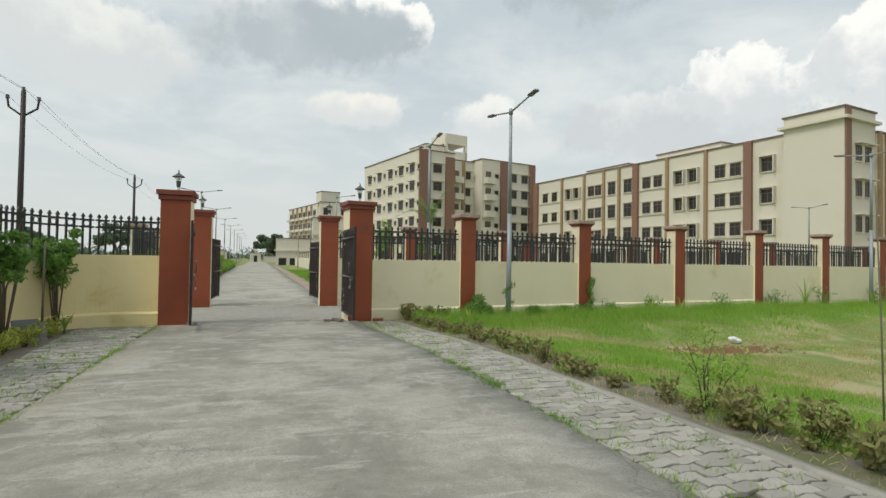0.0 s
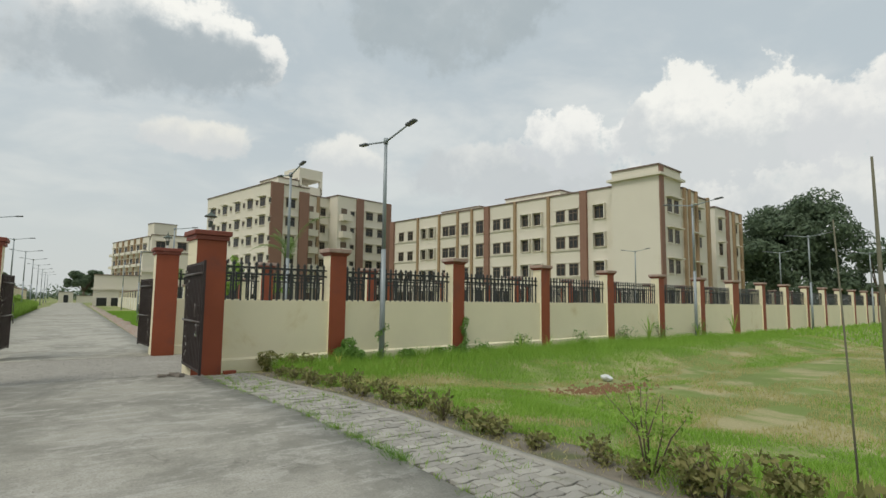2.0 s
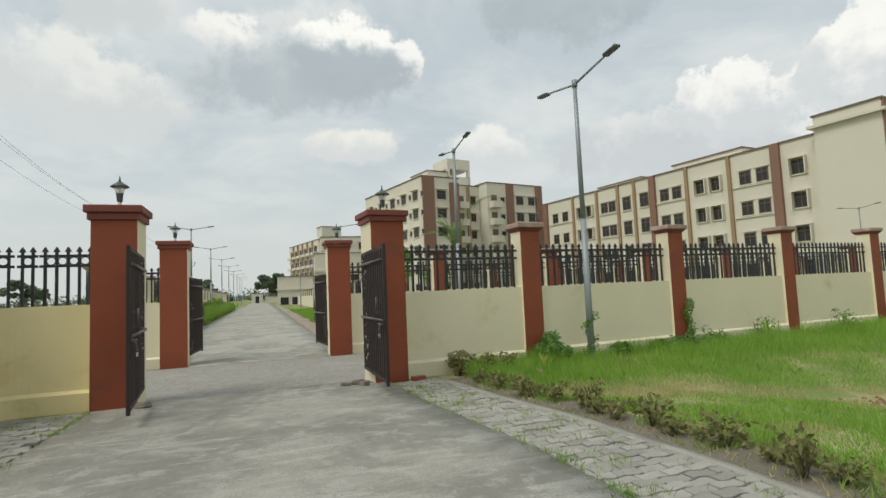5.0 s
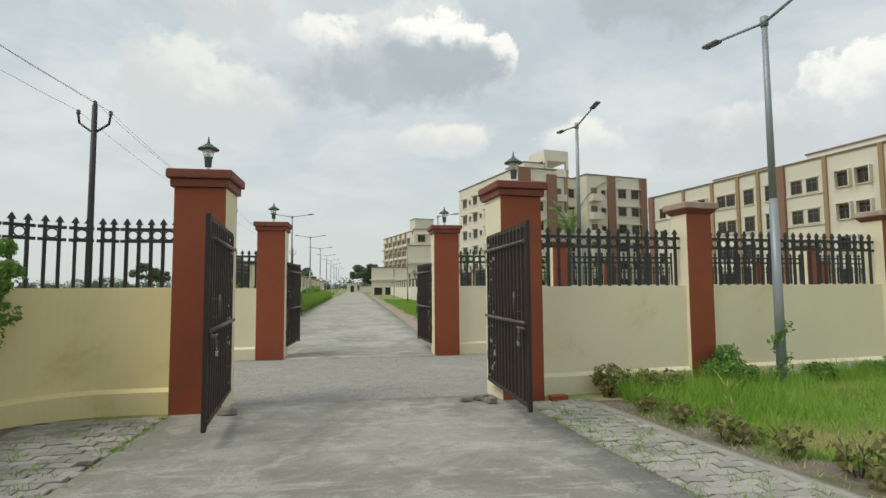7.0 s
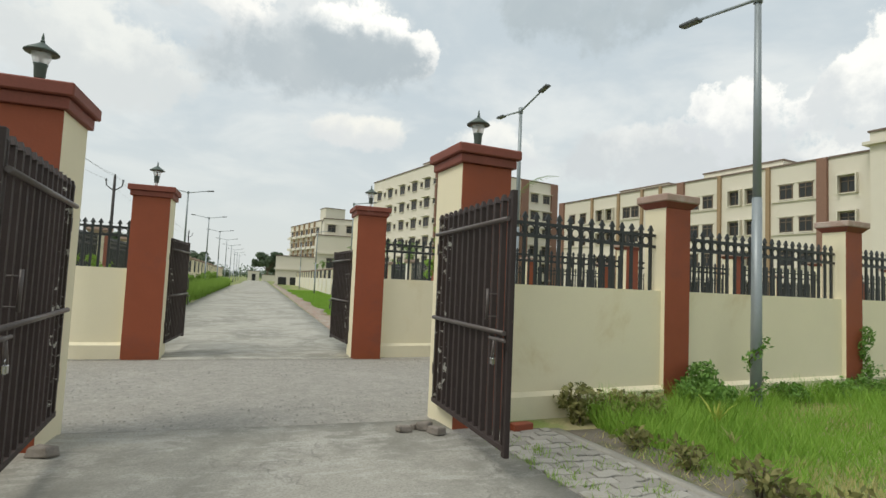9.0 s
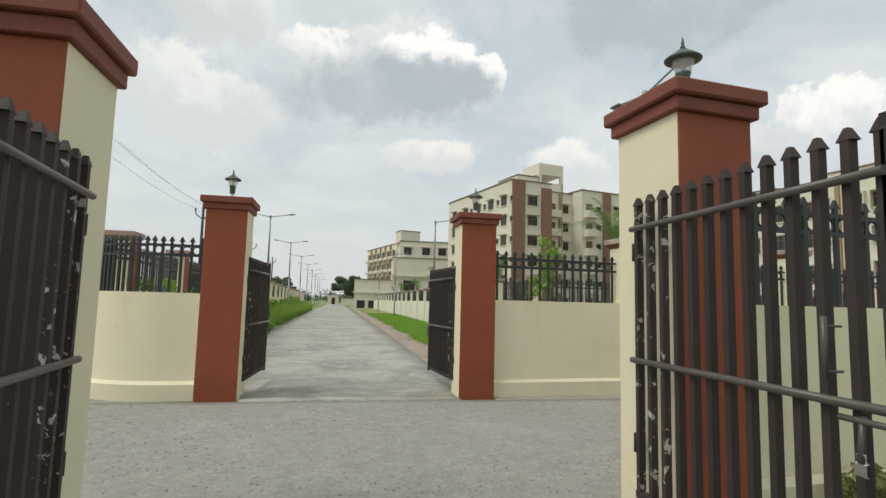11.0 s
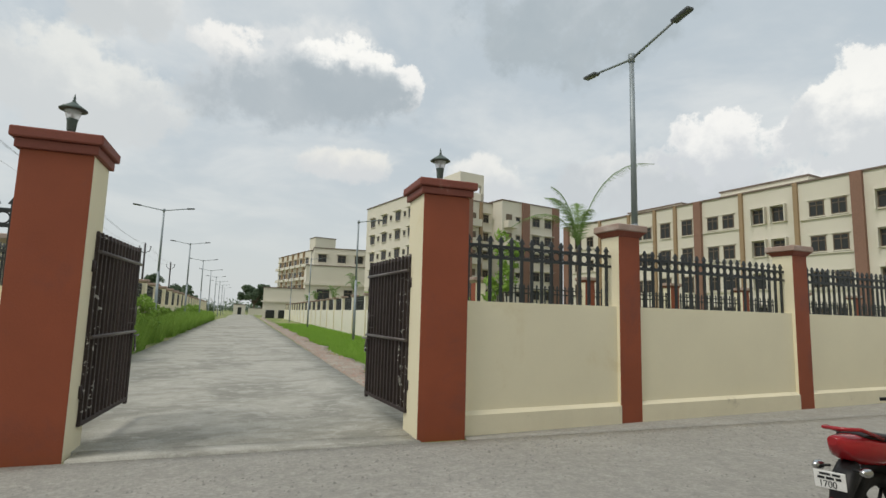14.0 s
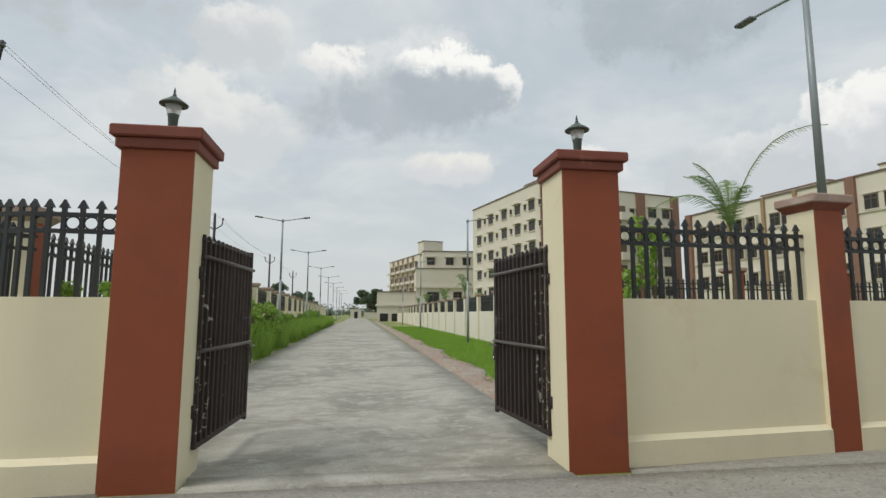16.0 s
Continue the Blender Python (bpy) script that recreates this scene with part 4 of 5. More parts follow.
body(b, L1 - 16.0, 17.8, L1 - 1.6, 26.5, -0.3, 14.4, "wing")
body(b, 9.0, 3.0, 17.0, 8.0, 14.85, 15.9, "roof_house")
body(b, 22.0, 3.0, 31.0, 9.0, 14.85, 16.2, "roof_house")
part("cornice", block(L1 - 5.6, -1.3, 15.15, L1 + 0.4, 4.5, 15.4), M["facade"], b)
ROWS = (2.9, 6.0, 9.15, 12.3)
edges = (44.9, 38.6, 33.7, 29.8, 27.0, 24.1, 19.3, 14.1, 9.2, 5.2)
for i, (v0, v1) in enumerate(zip(edges, edges[1:])):
    u0, u1 = L1 - v0, L1 - v1
    big = i in (0, 5, 8)
    if i < 9:
        w = 0.85 if big else 0.38
        pilaster(b, u0 - w / 2, u0 + w / 2, -0.3, 14.95, M["facade_brown"] if big else M["facade_tan"], 0.35 if big else 0.25)
    cross = i in (3, 4)
    single = cross or i == 8
    boxed = i in (1, 6, 8)
    for z in ROWS:
        if single:
            window(b, at((u0 + u1) / 2, -0.02, z), 1.3, 1.7 if cross else 1.4, "plain" if cross else "boxed")
        else:
            for f in (0.34, 0.70):
                window(b, at(u0 + (u1 - u0) * f, -0.02, z), 1.2, 1.38, "boxed" if boxed else "plain")
            if not boxed:
                part("ledge", block(u0 + 0.3, -0.14, z - 0.93, u1 - 0.3, 0.0, z - 0.84), M["facade"], b)
side = L1
pilaster(b, 0, 0.85, -0.3, 16.2, M["facade_brown"], 0.12, at(L1 + 0.02, -0.9, 0, 90))
for y, w in ((4.3, 0.3), (5.6, 0.3), (7.3, 0.35), (11.8, 0.5)):
    pilaster(b, 0, w, -0.3, 14.6, M["facade_tan"], 0.3, at(L1 + (0.1 if y < 7.4 else -0.4), y, 0, 90))
for z in ROWS:
    for y in (1.3, 2.9):
        window(b, at(L1 + 0.02, y, z, 90), 0.9, 1.4, "shade")
    window(b, at(L1 + 0.12, 6.5, z, 90), 0.8, 1.2, "shade")
    window(b, at(L1 - 0.38, 9.6, z, 90), 1.0, 1.2, "shade")
    window(b, at(L1 - 1.58, 19.4, z, 90), 1.0, 1.5, "shade")
    window(b, at(L1 - 1.58, 24.8, z, 90), 0.9, 1.2, "shade")
for y in (21.4, 23.6, 26.2):
    pilaster(b, 0, 0.5, -0.3, 14.5, M["facade_brown"] if y < 22 else M["facade_tan"], 0.3, at(L1 - 1.6, y, 0, 90))
pilaster(b, 0, 0.9, -0.3, 15.0, M["facade_brown"], 0.3, at(0.0, 0.0, 0))

# six-storey block with balconies
b = thing("apartment_building", at(23.3, 69.0, -0.35, 12.7), "six-storey cream apartment block with brown bands and balconies", "building", "campus buildings")
STO = 2.92
body(b, 0.0, 0.0, 6.7, 22.0, -0.3, 19.7)
body(b, 6.7, 3.2, 13.0, 20.0, -0.3, 19.4)
body(b, 13.0, 0.8, 25.0, 20.0, -0.3, 19.7)
rows = [0.8 + STO * k + 1.5 for k in range(6)]
pilaster(b, 0.0, 2.1, -0.3, 19.8, M["facade_brown"], 0.3)
pilaster(b, 5.0, 6.7, -0.3, 19.0, M["facade_brown"], 0.3)
pilaster(b, 17.0, 18.5, -0.3, 19.8, M["facade_brown"], 0.3, at(0, 0.8, 0))
pilaster(b, 23.6, 25.0, -0.3, 19.8, M["facade_brown"], 0.3, at(0, 0.8, 0))
pilaster(b, 10.4, 10.9, -0.3, 19.4, M["facade_tan"], 0.3, at(0, 3.2, 0))
for z in rows:
    window(b, at(3.5, -0.02, z), 1.6, 1.4, "shade")
    window(b, at(7.7, 3.18, z), 0.8, 0.8, "small")
    window(b, at(20.0, 0.78, z), 1.5, 1.4, "shade")
    window(b, at(22.6, 0.78, z), 1.4, 1.4, "shade")
    window(b, at(16.2, 0.78, z), 0.8, 0.8, "small")
    window(b, at(11.7, 3.18, z), 1.0, 1.3, "shade")
    for x0, x1, y in ((8.4, 10.2, 3.2), (13.4, 15.4, 0.8)):
        balcony = bmesh.new()
        box(balcony, x0, y - 1.1, z - 1.5, x1, y, z - 1.36)
        box(balcony, x0, y - 1.1, z - 1.36, x1, y - 1.0, z - 0.4)
        box(balcony, x0, y - 1.0, z - 1.36, x0 + 0.1, y, z - 0.4)
        box(balcony, x1 - 0.1, y - 1.0, z - 1.36, x1, y, z - 0.4)
        bal = part("balcony", balcony, M["facade"], b)
        part("balcony_door", block(x0 + 0.4, y - 0.03, z - 1.35, x1 - 0.4, y - 0.002, z + 0.75), M["frame"], bal)
    for k, y in enumerate((2.6, 7.0, 11.6, 15.8, 19.8)):
        window(b, at(-0.02, 22.0 - y - 0.0, z, -90), 1.5, 1.4, "shade")
        window(b, at(-0.02, 22.0 - y - 2.2, z, -90), 0.6, 0.7, "small")
# open water-tank frame on the roof
tank = bmesh.new()
for x, y in ((8.6, 6.0), (12.8, 6.0), (8.6, 10.5), (12.8, 10.5)):
    box(tank, x, y, 19.4, x + 0.5, y + 0.5, 22.9)
box(tank, 8.6, 6.0, 22.9, 13.3, 11.0, 24.7)
box(tank, 8.6, 6.0, 19.4, 13.3, 11.0, 21.6)
part("tank_frame", tank, M["facade"], b, "open concrete water-tank frame on the roof")
body(b, 4.6, 6.0, 8.5, 12.0, 19.7, 22.2, "roof_house")

# round-cornered guest house and the hostel far up the road
b = thing("apartment_building", at(7.0, 150.0, -1.5, -76.4), "far cream hostel block with rows of balconies", "building", "campus buildings")
body(b, 0.0, 0.0, 25.0, 14.0, -0.3, 17.0)
for k in range(5):
    z = 2.2 + 3.1 * k
    for j in range(6):
        u = 2.2 + 4.1 * j
        window(b, at(u, -0.02, z), 1.9, 1.5, "shade")
        part("balcony", block(u - 1.6, -0.9, z - 1.25, u + 1.6, 0.0, z - 0.6), M["facade"], b)
for j in range(5):
    pilaster(b, 4.1 * j + 4.0, 4.1 * j + 4.5, -0.3, 17.1, M["facade_tan"], 0.4)
body(b, 21.0, 1.0, 24.8, 6.0, 17.0, 20.2, "stair_tower")
b = thing("guest_house", at(10.0, 105.0, -0.9, -4), "three-storey cream guest house with a curved porch", "building", "campus buildings")
body(b, 0.0, 0.0, 15.0, 12.0, -0.3, 11.2)
body(b, 1.4, 1.5, 13.0, 12.0, 11.2, 14.8, "upper_storey")
part("band", block(-0.35, -0.35, 7.4, 15.35, 0.0, 7.8), M["facade"], b)
part("band", block(-0.30, -0.30, 3.4, 15.3, 0.0, 3.7), M["facade"], b)
for u in (3.4, 8.2, 12.2):
    for z in (1.9, 5.6):
        window(b, at(u, -0.02, z), 2.4 if u < 4 else 1.7, 2.1, "plain")
for u in (3.0, 6.8, 10.2):
    window(b, at(u, 1.48, 12.8), 1.6, 1.5, "shade")
body(b, -7.6, 1.0, -0.02, 11.0, -0.3, 6.6, "porch_wing")
# dark panels on the solid wall stand in for shade inside the porch openings
for u in (-6.2, -3.9, -1.6):
    part("porch_opening", block(u - 0.8, 0.94, -0.2, u + 0.8, 0.998, 2.4), M["pane"], b)
part("band", block(-7.9, 0.7, 3.9, -0.02, 0.998, 4.2), M["facade"], b)
b = thing("gate_house", at(-2.5, 172.0, 0, 0), "small cream gate house at the end of the road", "building")
body(b, -1.6, 0, 1.8, 3.0, -0.2, 2.9)
# dark panel on the wall in place of the door opening's shade
part("doorway_shade_panel", block(-0.4, -0.04, -0.2, 0.7, -0.002, 2.1), M["pane"], b)
body(b, 2.6, 0.4, 11.0, 3.0, -0.2, 1.9)


# ---- trees ----
def leaves(centres, radii, count, size, flat=0.5, seed=1):
    """Many small leaf faces spread through clumps; denser towards the clumps' skins."""
    rng = np.random.default_rng(seed)
    c = np.array(centres)[rng.integers(0, len(centres), count)]
    idx = rng.integers(0, len(centres), count)
    c, r = np.array(centres)[idx], np.array(radii)[idx]
    d = rng.normal(size=(count, 3))
    d /= np.linalg.norm(d, axis=1)[:, None]
    p = c + d * (r * rng.uniform(0.45, 1.05, count) ** 0.7)[:, None] * np.array([1, 1, 0.8])
    n = d + rng.normal(size=(count, 3)) * flat
    n /= np.linalg.norm(n, axis=1)[:, None]
    a = np.cross(n, rng.normal(size=(count, 3)))
    a /= np.linalg.norm(a, axis=1)[:, None]
    b_ = np.cross(n, a)
    s = (size * rng.uniform(0.6, 1.3, count))[:, None]
    quad = np.stack([p - a * s, p + b_ * s * 0.45, p + a * s, p - b_ * s * 0.45], 1).reshape(-1, 3)
    return quad.tolist(), np.arange(count * 4).reshape(-1, 4).tolist()


def tree(name, x, y, z, h, crown, count, leaf, mat, label, seed, trunk=0.35, group="", low=0.52, fork=0.36, full=0):
    """Tapered trunk, forking limbs and a crown of leaf clumps with gaps."""
    rng = random.Random(seed)
    root = thing(name, pose(x, y, z), label, "tree", group)
    bm = bmesh.new()
    fork = h * fork
    tube(bm, (0, 0, -0.3), (rng.uniform(-0.1, 0.1) * h * 0.1, 0, fork), trunk, trunk * 0.7, 10)
    centres, radii = [], []
    for k in range(9):
        a = k * math.tau / 9 + rng.uniform(-0.3, 0.3)
        out = crown * rng.uniform(0.35, 0.85)
        tip = Vector((math.cos(a) * out, math.sin(a) * out, h * rng.uniform(low, 0.88)))
        mid = tip * 0.5 + Vector((0, 0, fork * 0.55))
        tube(bm, (0, 0, fork * 0.95), mid, trunk * 0.45, trunk * 0.28, 7)
        tube(bm, mid, tip, trunk * 0.28, trunk * 0.08, 6)
        for j in range(4):
            centres.append(tuple(tip + Vector((rng.uniform(-1, 1), rng.uniform(-1, 1), rng.uniform(-0.6, 0.7))) * crown * 0.28))
            radii.append(crown * rng.uniform(0.16, 0.30))
    for k in range(full):
        a, e = rng.uniform(0, math.tau), rng.uniform(0.0, 1.0)
        out = crown * 0.78 * math.sqrt(rng.uniform(0.1, 1)) * (1.0 - 0.55 * e ** 2)
        centres.append((math.cos(a) * out, math.sin(a) * out, h * (low * 0.6 + (0.9 - low * 0.6) * e)))
        radii.append(crown * rng.uniform(0.16, 0.30))
    part("trunk", bm, M["bark"], root)
    v, f = leaves(centres, radii, count, leaf, seed=seed)
    ob = new("crown", from_arrays("crown", v, f, mat))
    ob.parent = root
    return root


tree("tree", 97.0, 28.6, 0.0, 19.6, 9.8, 42000, 0.36, M["leaf_far"], "large dark broad-crowned tree behind the campus", 11, 0.8, "", 0.30, 0.2, 60)
tree("tree", 92.0, 15.0, 0.0, 9.5, 5.5, 3200, 0.4, M["leaf_far"], "thin-crowned tree behind the boundary wall", 12, 0.35, "", 0.3, 0.2)
tree("tree", 108.0, 12.0, 0.0, 12.0, 7.0, 1400, 0.4, M["leaf_far"], "half-bare tree behind the boundary wall", 13, 0.35)
tree("tree", 1.8, 180.0, 0.0, 9.5, 4.6, 5000, 0.5, M["leaf_far"], "dense dark tree where the road ends", 14, 0.4)
tree("tree", 4.8, 190.0, 0.0, 5.5, 3.5, 2500, 0.5, M["leaf_far"], "dense dark tree where the road ends", 15, 0.4)
for k, (x, y, h) in enumerate(((-24, 92, 7.5), (-17, 104, 6.5), (-20, 122, 8.0), (-15, 140, 7.0), (-13, 120, 6.0), (-46, 120, 7.5))):
    tree("tree", x, y, 0.0, h, h * 0.45, 2200, 0.4, M["leaf_far"], "dark field tree beyond the boundary wall", 20 + k, 0.25, "field trees")
rng = np.random.default_rng(5)
cs, rs = [], []
for k in range(420):
    a = math.radians(-75 + 190 * k / 420 + rng.uniform(-0.4, 0.4))
    d = rng.uniform(300, 420)
    r = rng.uniform(2.5, 5.5)
    cs.append((math.sin(a) * d, math.cos(a) * d, r * 0.7))
    rs.append(r * 1.2)
v, f = leaves(cs, rs, 42000, 0.9, seed=7)
tagged(new("far_woods", from_arrays("far_woods", v, f, M["leaf_far"])), "low dark line of woods along the horizon", "woods", kind="stuff")


# ---- plants ----
def blades(name, xy, height, width, mat, label, seed, lean=0.45):
    """Grass as one mesh of single tapering blades rooted on the ground."""
    rng = np.random.default_rng(seed)
    n = len(xy)
    z = np.array([ground_z(x, y) for x, y in xy])
    base = np.column_stack([xy, z])
    a = rng.uniform(0, math.tau, n)
    d = np.column_stack([np.cos(a), np.sin(a), np.zeros(n)])
    h = height * rng.uniform(0.5, 1.25, n)
    w = (width * rng.uniform(0.7, 1.3, n))[:, None]
    k = rng.uniform(0, math.tau, n)
    tip = base + np.column_stack([np.cos(k) * h * lean * rng.uniform(0.2, 1, n), np.sin(k) * h * lean * rng.uniform(0.2, 1, n), h])
    v = np.stack([base - d * w, base + d * w, tip], 1).reshape(-1, 3)
    me = bpy.data.meshes.new(name)
    me.vertices.add(len(v))
    me.vertices.foreach_set("co", v.ravel())
    me.loops.add(3 * n)
    me.loops.foreach_set("vertex_index", np.arange(3 * n))
    me.polygons.add(n)
    me.polygons.foreach_set("loop_start", np.arange(0, 3 * n, 3))
    me.update(calc_edges=True)
    me.materials.append(mat)
    return tagged(new(name, me), label, "grass", kind="stuff")


def field(n, x0, x1, y0, y1, seed, keep=None, bias=1.0):
    rng = np.random.default_rng(seed)
    p = np.column_stack([x0 + (x1 - x0) * rng.uniform(0, 1, n) ** bias, rng.uniform(y0, y1, n)])
    if keep is not None:
        p = p[np.array([keep(x, y) for x, y in p])]
    return p


def wall_y(x):
    return FW[1] + FS * (x - FW[0])


def patchy(x, y):
    """How dry and thin the lawn is: bare scrapes run through its middle."""
    v = 1.2 * noise.noise((x * 0.22, y * 0.75, 4.0)) + 0.6 * noise.noise((x * 0.8, y * 1.3, 8.0))
    return v + 0.62 * ramp(-y, 2.0, 5.0) * ramp(x, 5.5, 11.0) - 0.5 * ramp(y, -2.5, -0.5)


def on_lawn(x, y):
    return x > right_outer(y) + 0.55 + 0.15 * math.sin(y * 3.1) and y < wall_y(x) - 0.05


def bare(x, y):
    return math.hypot((x - 9.4) / 1.5, (y + 3.9) / 0.7) < 1.0 or math.hypot((x - 10.6) / 1.2, (y + 4.6) / 0.3) < 1.0


p = field(400000, 3.0, 30.0, -13.5, 2.4, 31, lambda x, y: on_lawn(x, y) and not bare(x, y) and patchy(x, y) < 0.08 + 0.24 * math.sin(91.7 * x + 57.3 * y), 1.7)
tall = np.array([0.07 + 0.30 * ramp(y, wall_y(x) - 3.6, wall_y(x) - 0.2) * (0.6 + 0.6 * abs(noise.noise((x * 0.9, y * 0.9, 6.0)))) + 0.09 * noise.noise((x * 1.1, y * 1.1, 2.0)) - 0.05 * ramp(patchy(x, y), 0.0, 0.4) for x, y in p])
blades("lawn_grass", p, tall, 0.0052, M["grass"], "uneven green lawn grass before the boundary wall", 32, 0.85)
p = field(150000, 3.0, 30.0, -13.5, 1.0, 33, lambda x, y: on_lawn(x, y) and -0.05 < patchy(x, y) < 0.62 and not bare(x, y), 1.6)
blades("dry_grass", p, 0.07, 0.007, M["dry"], "thin yellowed grass in worn patches", 34)
p = field(16000, 30.0, 100.0, -14.0, 12.0, 35, on_lawn, 1.4)
blades("lawn_grass", p, 0.22, 0.05, M["grass"], "far rough grass beside the wall", 36)
p = field(60000, 2.8, 6.2, 6.6, 60.0, 37, lambda x, y: x > 2.85 + 0.2 * math.sin(y * 0.9) and y > 5.95 + GS * (x - 2.3) + 0.4)
blades("verge_grass", p, 0.15, 0.012, M["grass"], "green verge grass along the white wall", 38)
p = field(120000, -5.6, -3.2, 7.9, 75.0, 39, lambda x, y: verge_x(y) + 0.05 < x < -3.42 - 0.012 * (y - 6) + 0.12 * math.sin(y * 1.3))
blades("weed_grass", p, np.array([0.26 + 0.7 * ramp(-x, 3.45, 3.9) for x, y in p]), 0.014, M["weed"], "tall rank grass and weeds along the road", 40)
p = field(15000, -60.0, -5.0, -10.0, 110.0, 41, lambda x, y: x < -8 or y > 9)
blades("field_grass", p, 0.35, 0.05, M["grass"], "open green field behind the wall", 42)
p = field(9000, 6.5, 40.0, 7.2, 14.2, 43)
blades("inner_grass", p, 0.25, 0.03, M["grass"], "grass strip inside the compound", 44)


def shrub(name, x, y, z, h, spread, count, leaf, mat, label, category, seed, stems=6, clear=0.3, group=""):
    """Thin stems from one root, carrying leaf clumps."""
    rng = random.Random(seed)
    root = thing(name, pose(x, y, z, 0, 0, rng.uniform(0, 360)), label, category, group)
    centres, radii = [], []
    for k in range(stems):
        a = k * math.tau / stems + rng.uniform(-0.4, 0.4)
        tip = Vector((math.cos(a) * spread * rng.uniform(0.3, 0.8), math.sin(a) * spread * rng.uniform(0.3, 0.8), h * rng.uniform(0.65, 0.95)))
        mid = Vector((tip.x * 0.34 + rng.uniform(-0.16, 0.16) * spread, tip.y * 0.34 + rng.uniform(-0.16, 0.16) * spread, tip.z * rng.uniform(0.5, 0.62)))
        part("stem", bent([(tip.x * 0.05, tip.y * 0.05, -0.06), mid, tip], [0.007 * h + 0.004, 0.005 * h + 0.003, 0.003], 5), M["bark"], root)
        for j in range(3):
            f = clear + (1 - clear) * (j + rng.uniform(0.3, 1)) / 3
            centres.append(tuple(tip * f + Vector((rng.uniform(-1, 1), rng.uniform(-1, 1), rng.uniform(-0.5, 0.5))) * spread * 0.3))
            radii.append(spread * rng.uniform(0.22, 0.42))
    v, f = leaves(centres, radii, count, leaf, 0.7, seed)
    ob = new("foliage", from_arrays("foliage", v, f, mat))
    ob.parent = root
    return root


# dusty hedge plants beside the pavers
hedge = []
for k in range(3):
    hedge.append(shrub("hedge_plant", right_outer(-0.9 - 0.6 * k) + 0.3, -0.9 - 0.6 * k, road_z(-1) - 0.02, 0.20 + 0.05 * k, 0.24, 120, 0.040, M["leaf_dull"], "low dusty hedge plant in the soil bed", "shrub", 60 + k, 9, 0.25, "hedge beside the pavers"))
rng = random.Random(77)
for k in range(30):
    y = -2.4 - 0.355 * k + rng.uniform(-0.16, 0.16)
    m = pose(right_outer(y) + 0.30 + rng.uniform(-0.08, 0.10), y, road_z(y) - 0.02, 0, 0, rng.uniform(0, 360))
    src = hedge[k % 3]
    s = rng.uniform(0.4, 1.2)
    copy_thing(src, m).scale = (s * rng.uniform(0.8, 1.25), s, s * rng.uniform(0.75, 1.15))
big = shrub("hedge_plant", right_outer(-10.4) + 0.35, -9.2, road_z(-9) - 0.02, 0.36, 0.24, 420, 0.034, M["leaf_dull"], "bushy green hedge plant in the soil bed", "shrub", 66, 7, 0.3, "hedge beside the pavers")
copy_thing(big, pose(right_outer(-9) + 0.62, -9.75, road_z(-10) - 0.02, 0, 0, 120))
shrub("lawn_shrub", 4.05, -8.75, ground_z(4.05, -8.75), 0.82, 0.50, 620, 0.026, M["weed"], "spindly young shrub standing in the lawn", "shrub", 67, 7, 0.2)
# ragged weeds and dry sprigs across the bed
rng = np.random.default_rng(16)
ys_ = rng.uniform(-12.0, -0.4, 9000)
bed = np.array([(right_outer(y) + 0.03 + 0.75 * rng.uniform() ** 0.6, y) for y in ys_])
bed = np.array([q for q in bed if noise.noise((q[0] * 1.7, q[1] * 1.7, 3.0)) + 0.5 * (q[0] - right_outer(q[1])) > 0.26])
blades("bed_weeds", bed, 0.11, 0.006, M["weed"], "ragged weeds creeping over the soil bed", 17, 0.9)
ys_ = rng.uniform(-12.0, -0.4, 1800)
blades("dry_grass", np.array([(right_outer(y) + 0.02 + 0.6 * rng.uniform(), y) for y in ys_]), 0.06, 0.007, M["dry"], "dead grass and litter on the soil bed", 18, 1.6)

# climbers and bushes at the foot of the front wall
for k, (x, dy, h, s, n) in enumerate(((3.35, -0.35, 0.46, 0.30, 600), (3.75, -0.5, 0.36, 0.30, 550), (4.15, -0.6, 0.36, 0.28, 500), (5.30, -0.34, 0.50, 0.44, 3000), (7.15, -0.30, 0.30, 0.28, 700), (8.2, -0.3, 0.26, 0.3, 600), (9.0, -0.3, 0.28, 0.35, 800), (9.9, -0.35, 0.34, 0.45, 1000), (11.6, -0.3, 0.55, 0.35, 300), (14.8, -0.3, 0.6, 0.4, 300), (17.6, -0.3, 0.7, 0.45, 300), (20.3, -0.35, 0.8, 0.5, 300), (24.0, -0.3, 0.9, 0.5, 300))):
    y = wall_y(x) + dy
    shrub("wall_bush", x, y, ground_z(x, y), h, s, n, 0.036, M["leaf_dull"] if k < 3 else M["leaf"], "leafy bush growing against the cream wall", "shrub", 80 + k, 7, 0.15, "bushes along the wall")


def climber(x, y, z, h, r, n, seed, label):
    """A vine wound up a post."""
    root = thing("climbing_vine", pose(x, y, z), label, "vine", "climbing vines")
    pts = [(math.cos(k * 0.9) * r, math.sin(k * 0.9) * r, h * k / 14) for k in range(15)]
    part("stem", bent(pts, 0.008, 5), M["bark"], root)
    v, f = leaves([(p[0], p[1], p[2]) for p in pts], [0.10] * 15, n, 0.034, 0.8, seed)
    ob = new("foliage", from_arrays("foliage", v, f, M["leaf"]))
    ob.parent = root


climber(6.24, 0.33, 0.05, 0.95, 0.085, 320, 101, "green vine climbing the street lamp pole")
climber(9.27, wall_y(9.27) - 0.13, 0.05, 1.05, 0.05, 700, 102, "green vine climbing the terracotta pillar")


